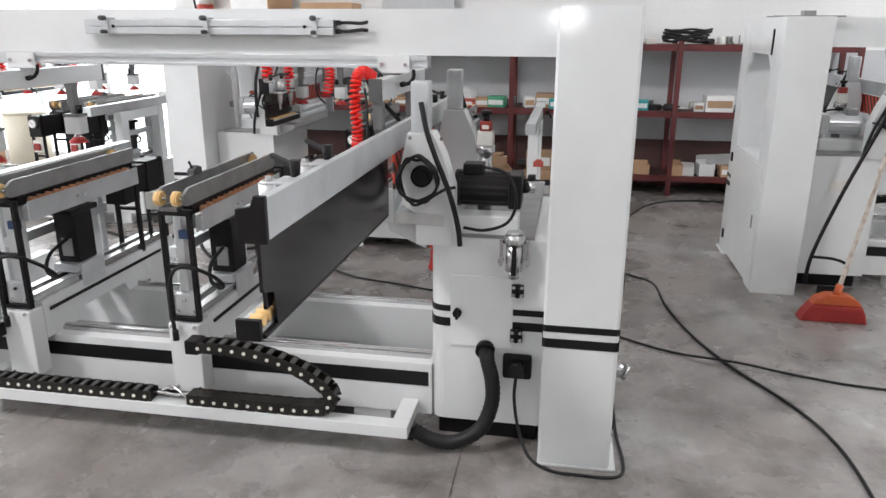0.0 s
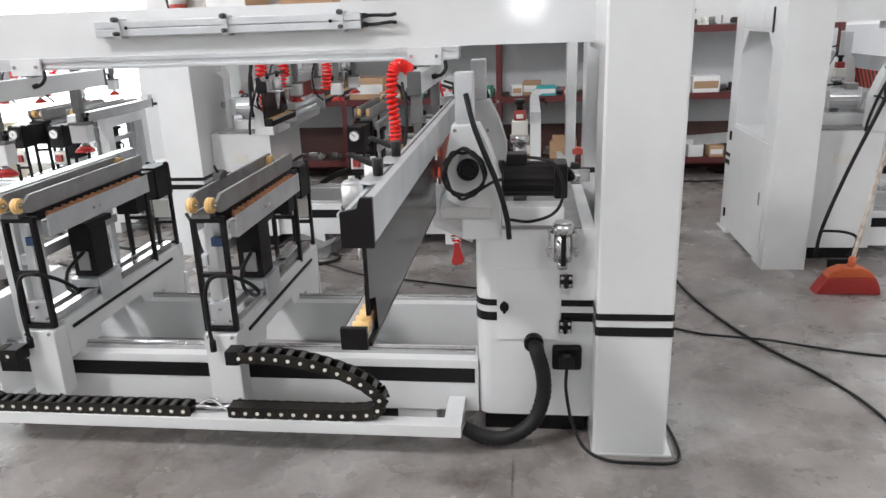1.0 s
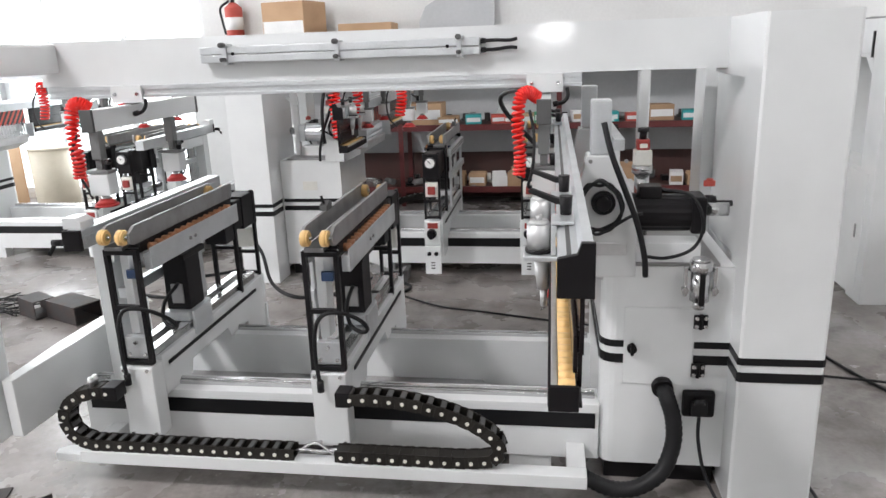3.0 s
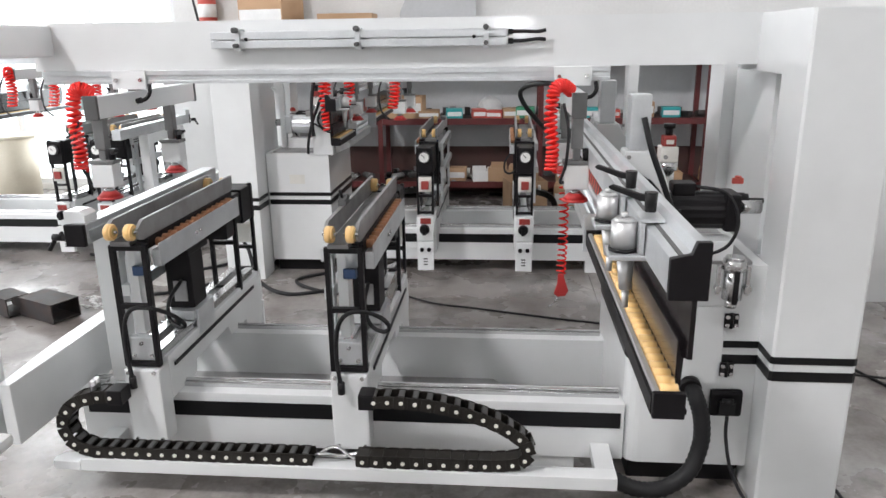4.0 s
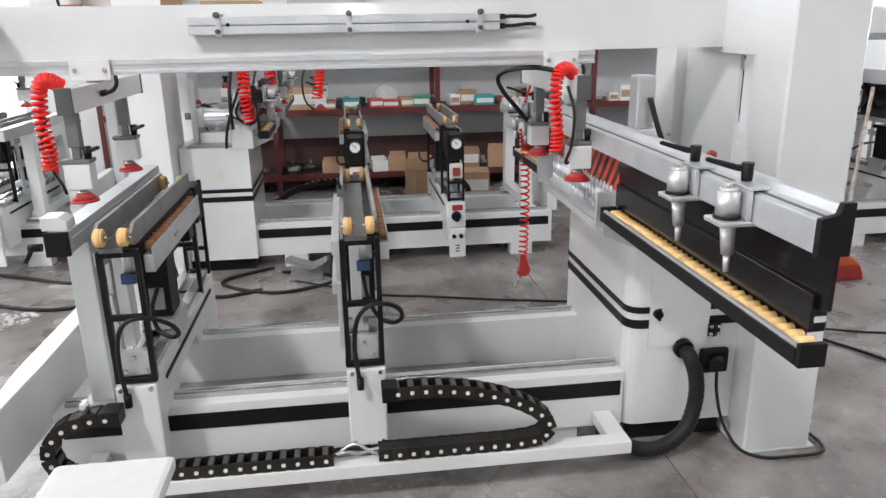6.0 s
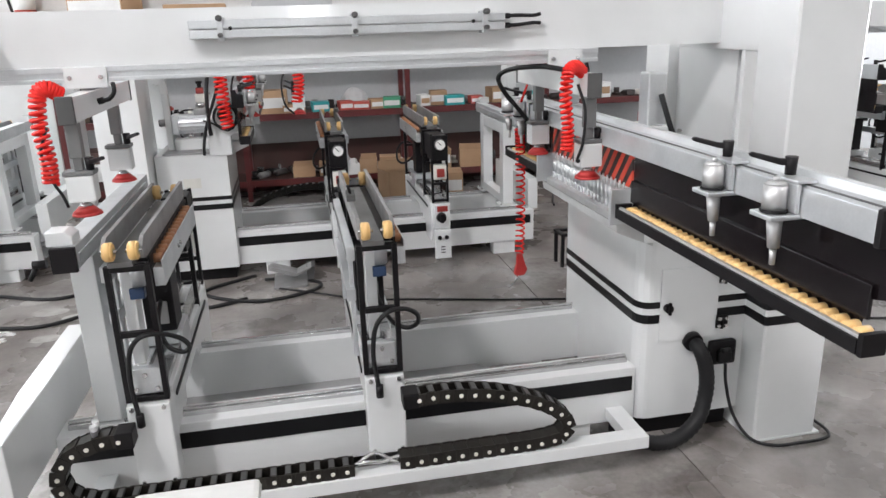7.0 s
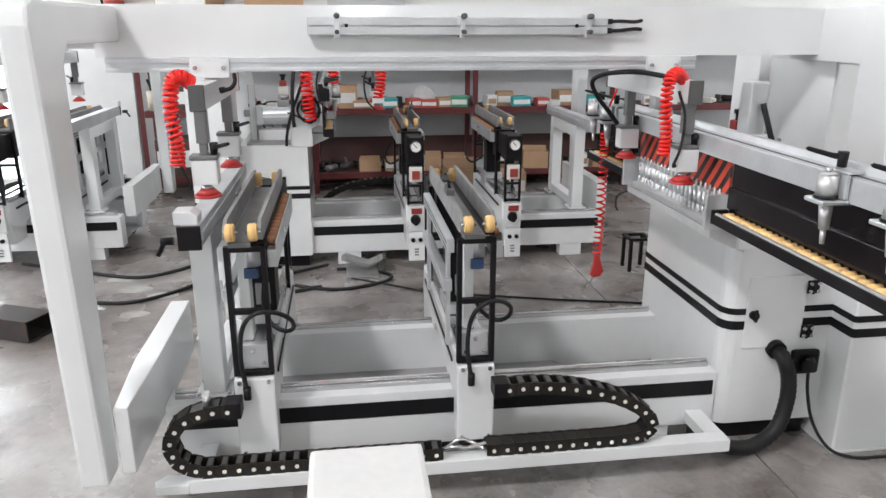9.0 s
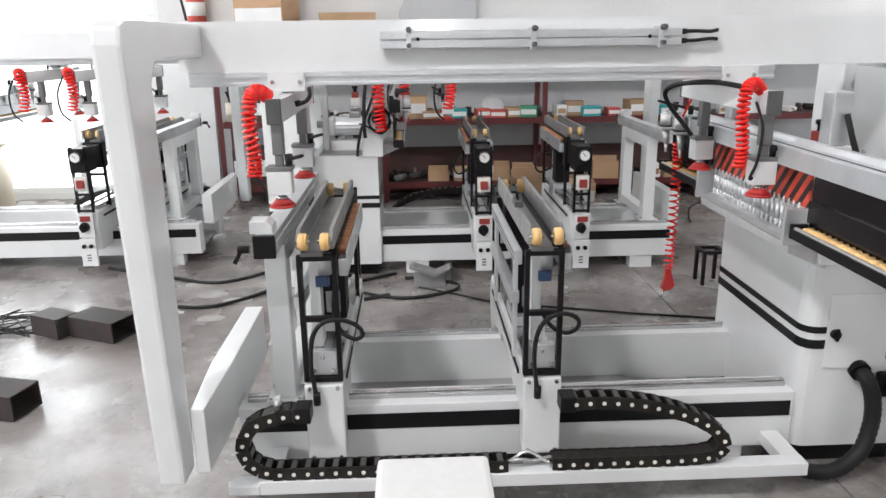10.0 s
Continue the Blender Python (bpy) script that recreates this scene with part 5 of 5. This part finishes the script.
# fire extinguisher on the wall
e = empty("fire_extinguisher", at_zero((-3.76, 7.28, 1.60)), "red fire extinguisher with a black hose on the wall", "extinguisher")
bm = B()
cyl(bm, (-3.76, 7.28, 1.60), (-3.76, 7.28, 1.93), 0.085, 22)
cyl(bm, (-3.76, 7.28, 1.93), (-3.76, 7.28, 1.98), 0.085, 22, 0.03)
part("tank", bm, BOXRED, e)
bm = B()
cyl(bm, (-3.76, 7.28, 1.98), (-3.76, 7.28, 2.02), 0.02, 12)
box(bm, -3.80, -3.70, 7.265, 7.295, 2.02, 2.045, 0.004)
part("valve", bm, BLACK, e)
bm = B()
tube(bm, smooth_path([(-3.79, 7.27, 2.0), (-3.88, 7.25, 1.93), (-3.87, 7.25, 1.80), (-3.85, 7.25, 1.68)], 5), 0.012, 8)
part("hose", bm, RUBBER, e)
bm = B()
cyl(bm, (-3.76, 7.28, 1.72), (-3.76, 7.28, 1.84), 0.0862, 22)
part("label_band", bm, BOXWHITE, e)
bm = B()
box(bm, -3.79, -3.73, 7.366, 7.40, 1.60, 1.90)
part("wall_bracket", bm, BLACK, e)
at_zero((0, 0, 0))

# drum and stacked boards beyond the far machine
d = empty("drum", at_zero((-5.7, 6.85, 0)), "cream plastic drum with an open dark mouth", "drum")
bm = B()
cyl(bm, (-5.7, 6.85, 0), (-5.7, 6.85, 0.62), 0.205, 28, 0.215)
part("body", bm, OLIVE, d)
bm = B()
cyl(bm, (-5.7, 6.85, 0.621), (-5.7, 6.85, 0.65), 0.222, 28)
part("rim", bm, OLIVE, d)
at_zero((0, 0, 0))
carton(-6.45, 6.95, 0, 0.34, 0.4, 0.78, CARD, 3, "tall brown cardboard carton on the floor")
bm = B()
box(bm, -0.3, 0.3, -0.02, 0.02, 0, 1.5, 0.004)
panel = new("white_board", mesh_of("white_board", bm, WHITE))
panel.matrix_basis = pose(-3.98, 7.22, 0, -5, 0, 6)
tagged(panel, "white painted board leaning on the wall beside the shelf", "board")

# steel tube offcuts on the floor


def offcut(x, y, w, h, length, turn):
    t = 0.006
    bm = B()
    prism(bm, [(-w / 2, 0), (w / 2, 0), (w / 2, h), (-w / 2, h)], "y", -length / 2, length / 2)
    bmesh.ops.delete(bm, geom=[f for f in bm.faces if abs(f.normal.y) > 0.9], context="FACES")
    bmesh.ops.solidify(bm, geom=bm.faces[:], thickness=t)
    ob = new("steel_tube", mesh_of("steel_tube", bm, RUSTY))
    ob.matrix_basis = pose(x, y, 0.007, 0, 0, turn)
    return tagged(ob, "dark rusty square steel tube offcut on the floor", "steel tube", "steel offcuts on the floor")


offcut(-3.73, 3.86, 0.13, 0.11, 0.20, 62)
offcut(-3.46, 3.82, 0.17, 0.11, 0.30, 66)
offcut(-3.60, 3.02, 0.16, 0.11, 0.34, 75)
for x, y, turn, s in ((-2.60, 2.10, 20, 1.0), (-2.33, 2.0, -35, 1.1)):
    bm = B()
    prism(bm, [(-0.05 * s, 0.0), (0.05 * s, 0.0), (0.05 * s, 0.006), (-0.044 * s, 0.006), (-0.044 * s, 0.05 * s), (-0.05 * s, 0.05 * s)], "y", -0.05 * s, 0.05 * s, 0.001)
    ob = new("angle_offcut", mesh_of("angle_offcut", bm, RUSTY))
    ob.matrix_basis = pose(x, y, 0.001, 0, 0, turn)
    tagged(ob, "short dark steel angle offcut on the floor", "steel offcut", "steel offcuts on the floor")
# pale scraps near the tubes
bm = B()
for k in range(60):
    a, r = R.uniform(0, 6.28), R.uniform(0, 1) ** 0.5
    x, y, s = 0.16 * r * math.cos(a), 0.13 * r * math.sin(a), R.uniform(0.006, 0.02)
    prism(bm, [(x - s, y - s * 0.4), (x + s * 0.5, y - s * 0.6), (x + s, y + s * 0.3), (x - s * 0.3, y + s * 0.7)], "z", 0.001, R.uniform(0.003, 0.010))
scraps = new("plastic_scraps", mesh_of("plastic_scraps", bm, BOXWHITE))
scraps.location = (-3.28, 4.06, 0)
tagged(scraps, "scatter of pale plastic scraps on the floor", "scraps", kind="stuff")
bm = B()
for n0 in range(5):
    pts = [(R.uniform(-0.22, 0.22), R.uniform(-0.16, 0.16), 0.004 + R.uniform(0, 0.05) * (0 < k < 7)) for k in range(8)]
    tube(bm, smooth_path(pts, 6), 0.0035, 6)
wires = new("wire_tangle", mesh_of("wire_tangle", bm, RUBBER))
wires.location = (-4.0, 3.95, 0)
tagged(wires, "tangle of thin black wires on the floor", "wires", kind="stuff")

# cables on the floor
floor_cable("floor_cable", [(0.30, 4.75, 0), (0.392, 4.50, 0), (0.55, 4.33, 0), (0.585, 3.95, 0), (0.67, 3.55, 0), (0.80, 3.20, 0), (0.967, 2.887, 0), (1.051, 2.6, 0), (1.06, 2.25, 0), (1.02, 1.7, 0)], 0.0068, "black power cable lying across the concrete floor")
floor_cable("floor_cable", [(0.22, 3.56, 0), (0.30, 3.473, 0), (0.55, 3.33, 0), (0.811, 3.235, 0.017), (1.1, 3.17, 0), (1.413, 3.107, 0), (2.2, 3.1, 0)], 0.006, "black power cable lying across the concrete floor")
floor_cable("floor_cable", [(0.50, 5.9, 0), (0.56, 6.1, 0), (0.72, 6.45, 0), (1.0, 6.66, 0), (1.5, 6.72, 0)], 0.008, "thin black cable on the floor by the shelf")
floor_cable("floor_cable", [(-1.92, 4.72, 0), (-2.2, 4.52, 0), (-2.12, 4.36, 0), (-1.85, 4.24, 0), (-1.58, 4.34, 0), (-1.53, 4.47, 0), (-1.70, 4.60, 0), (-1.86, 4.62, 0)], 0.011, "thick black foot switch cable looped on the floor")
floor_cable("floor_cable", [(-1.78, 4.45, 0), (-1.55, 4.30, 0), (-1.28, 4.12, 0), (-1.0, 4.04, 0), (-0.6, 3.92, 0), (-0.11, 3.79, 0), (0.0, 3.70, 0)], 0.006, "thin black cable lying on the floor")
floor_cable("floor_cable", [(-3.9, 5.0, 0), (-3.4, 4.75, 0), (-3.05, 4.62, 0), (-2.75, 4.85, 0), (-2.6, 5.1, 0)], 0.011, "thick black cable looped on the floor")
floor_cable("floor_cable", [(-3.42, 4.30, 0), (-3.2, 4.20, 0), (-2.96, 4.20, 0), (-2.7, 4.45, 0), (-2.62, 4.75, 0), (-2.75, 5.0, 0)], 0.011, "thick black cable looped on the floor")
floor_cable("floor_cable", [(-2.55, 4.45, 0.30), (-2.48, 4.40, 0.22), (-2.40, 4.32, 0.05), (-2.2, 4.22, 0), (-1.95, 4.3, 0)], 0.012, "thick black cable dropping from the column to the floor")
floor_cable("power_cord", [(-0.144, 2.352, 0.29), (-0.146, 2.335, 0.22), (-0.125, 2.31, 0.11), (-0.08, 2.262, 0.03), (0.0, 2.232, 0.005), (0.10, 2.225, 0.004), (0.20, 2.228, 0.004), (0.245, 2.26, 0.006), (0.25, 2.36, 0.006), (0.235, 2.55, 0.006), (0.24, 3.0, 0)], 0.006, "thin black power cord hanging from the cabinet to the floor")

# foot pedal
f = empty("foot_pedal", at_zero((-1.70, 4.56, 0)), "grey cast foot pedal switch on the floor", "pedal")
bm = B()
prism(bm, [(4.44, 0.0), (4.68, 0.0), (4.68, 0.03), (4.60, 0.035), (4.44, 0.015)], "x", -1.80, -1.60, 0.004)
part("base", bm, GREYSTEEL, f)
bm = B()
prism(bm, [(-1.83, 0.11), (-1.67, 0.055), (-1.58, 0.095), (-1.57, 0.11), (-1.66, 0.075), (-1.80, 0.125)], "y", 4.49, 4.60, 0.003)
part("treadle", bm, GREYSTEEL, f)
bm = B()
prism(bm, [(-1.60, 0.02), (-1.56, 0.02), (-1.55, 0.10), (-1.60, 0.10)], "y", 4.52, 4.64, 0.003)
part("switch_box", bm, DARKGREY, f)
at_zero((0, 0, 0))

# small black stand
s = empty("steel_stand", at_zero((0.06, 4.42, 0)), "small black square-tube steel stand on the floor", "stand")
for x in (-0.005, 0.115):
    for y in (4.36, 4.48):
        bm = B()
        box(bm, x - 0.01, x + 0.01, y - 0.01, y + 0.01, 0.0, 0.20, 0.002)
        part("leg", bm, BLACK, s)
bm = B()
box(bm, -0.018, 0.128, 4.347, 4.373, 0.201, 0.22, 0.002)
box(bm, -0.018, 0.128, 4.467, 4.493, 0.201, 0.22, 0.002)
box(bm, -0.018, 0.008, 4.374, 4.466, 0.202, 0.219, 0.002)
box(bm, 0.102, 0.128, 4.374, 4.466, 0.202, 0.219, 0.002)
part("top_frame", bm, BLACK, s)
at_zero((0, 0, 0))

# air gun on its coiled hose, hanging from the bridge arm
g = empty("air_gun", at_zero((-0.615, 3.30, 0.34)), "red air blow gun hanging from a long red coiled hose", "air gun")
bm = B()
coil(bm, [(-0.64, 3.25, 1.06), (-0.625, 3.28, 0.95), (-0.618, 3.30, 0.80), (-0.618, 3.30, 0.62), (-0.622, 3.30, 0.47)], 0.019, 24, 0.0042)
tube(bm, smooth_path([(-0.64, 3.25, 1.06), (-0.65, 3.20, 1.16), (-0.655, 3.10, 1.25)], 5), 0.005, 6)
part("coiled_hose", bm, HOSE, g)
bm = B()
prism(bm, [(-0.635, 0.47), (-0.61, 0.47), (-0.60, 0.43), (-0.585, 0.39), (-0.60, 0.365), (-0.635, 0.36), (-0.65, 0.375), (-0.637, 0.42)], "y", 3.29, 3.31, 0.004)
part("grip", bm, RED, g)
bm = B()
cyl(bm, (-0.63, 3.30, 0.362), (-0.645, 3.30, 0.33), 0.005, 8)
cyl(bm, (-0.645, 3.30, 0.33), (-0.675, 3.30, 0.305), 0.004, 8)
part("nozzle", bm, STEEL, g)
at_zero((0, 0, 0))

# broom and dustpan leaning by the far machine
b = empty("broom", at_zero((1.44, 3.92, 0)), "red and orange plastic broom with a speckled bamboo stick, leaning", "broom")
BROOMORANGE = material("broom_orange_plastic", (0.55, 0.11, 0.03), 0.5, 0, (0.42, 0.07, 0.025), 0.5, 20, 0.2)
BAMBOO = material("speckled_bamboo", (0.50, 0.45, 0.40), 0.6, 0, (0.26, 0.19, 0.15), 0.8, 35, 0.2)
bm = B()
prism(bm, [(1.27, 0.0), (1.61, 0.0), (1.597, 0.05), (1.575, 0.095), (1.325, 0.095), (1.295, 0.05)], "y", 3.88, 3.97, 0.008)
part("bristles", bm, BROOMRED, b)
bm = B()
prism(bm, [(1.325, 0.0952), (1.575, 0.0952), (1.55, 0.125), (1.50, 0.15), (1.40, 0.15), (1.345, 0.125)], "y", 3.885, 3.965, 0.006)
part("head", bm, BROOMORANGE, b, "orange plastic head")
bm = B()
cyl(bm, (1.447, 3.917, 0.14), (1.463, 3.933, 0.20), 0.019, 14)
part("socket", bm, BROOMORANGE, b)
bm = B()
tube(bm, smooth_path([(1.455, 3.925, 0.17), (1.58, 4.05, 0.62), (1.71, 4.18, 1.10)], 8), 0.0115, 10)
for z in (0.33, 0.49, 0.64, 0.79, 0.94):
    k = (z - 0.17) / 0.93
    x, y = 1.455 + 0.255 * k, 3.925 + 0.255 * k
    cyl(bm, (x - 0.001, y - 0.001, z - 0.004), (x + 0.001, y + 0.001, z + 0.004), 0.0145, 10)
part("stick", bm, BAMBOO, b, "speckled pale bamboo stick")
at_zero((0, 0, 0))
d = empty("dustpan", at_zero((1.40, 4.12, 0)), "black long-handled dustpan behind the broom", "dustpan")
bm = B()
prism(bm, [(4.07, 0.0), (4.20, 0.0), (4.20, 0.10), (4.19, 0.10), (4.185, 0.012), (4.07, 0.012)], "x", 1.44, 1.57, 0.002)
part("pan", bm, BLACK, d)
bm = B()
tube(bm, smooth_path([(1.36, 4.17, 0.12), (1.38, 4.17, 0.30), (1.48, 4.185, 0.62), (1.62, 4.21, 0.98), (1.66, 4.22, 1.08)], 6), 0.011, 8)
part("handle", bm, BLACK, d)
bm = B()
tube(bm, smooth_path([(1.37, 4.16, 0.28), (1.47, 4.10, 0.29), (1.55, 4.12, 0.25), (1.56, 4.17, 0.16), (1.54, 4.18, 0.12)], 6), 0.008, 8)
part("bail", bm, BLACK, d)
at_zero((0, 0, 0))

# pale round marks on the concrete
STAIN = material("pale_floor_mark", (0.45, 0.44, 0.42), 0.6, 0, (0.30, 0.28, 0.26), 0.8, 12, 0.1)
for x, y, r in ((-3.05, 4.42, 0.10), (-2.86, 4.30, 0.09), (-2.95, 4.02, 0.08), (-2.72, 4.60, 0.08), (-3.18, 4.62, 0.09)):
    bm = B()
    outline = [(x + r * (1 + 0.12 * noise.noise((math.cos(a) * 2 + x * 9, math.sin(a) * 2, y))) * math.cos(a), y + 0.6 * r * math.sin(a)) for a in [k * 2 * math.pi / 22 for k in range(22)]]
    prism(bm, outline, "z", 0.0006, 0.0016)
    tagged(new("floor_mark", mesh_of("floor_mark", bm, STAIN)), "pale round mark on the concrete floor", "floor mark", kind="structure")
# strips lying on top of the far column
for x0, x1, y0, y1, h in ((1.12, 1.50, 4.60, 4.64, 0.010), (1.10, 1.40, 4.70, 4.72, 0.008), (1.25, 1.31, 4.5, 4.58, 0.034)):
    bm = B()
    box(bm, x0, x1, y0, y1, 1.566, 1.566 + h, 0.002)
    thing("scrap_strip", bm, GREYSTEEL, "short grey metal strip lying on the machine column", "metal strip", "strips on the column", at=((x0 + x1) / 2, (y0 + y1) / 2, 1.566))
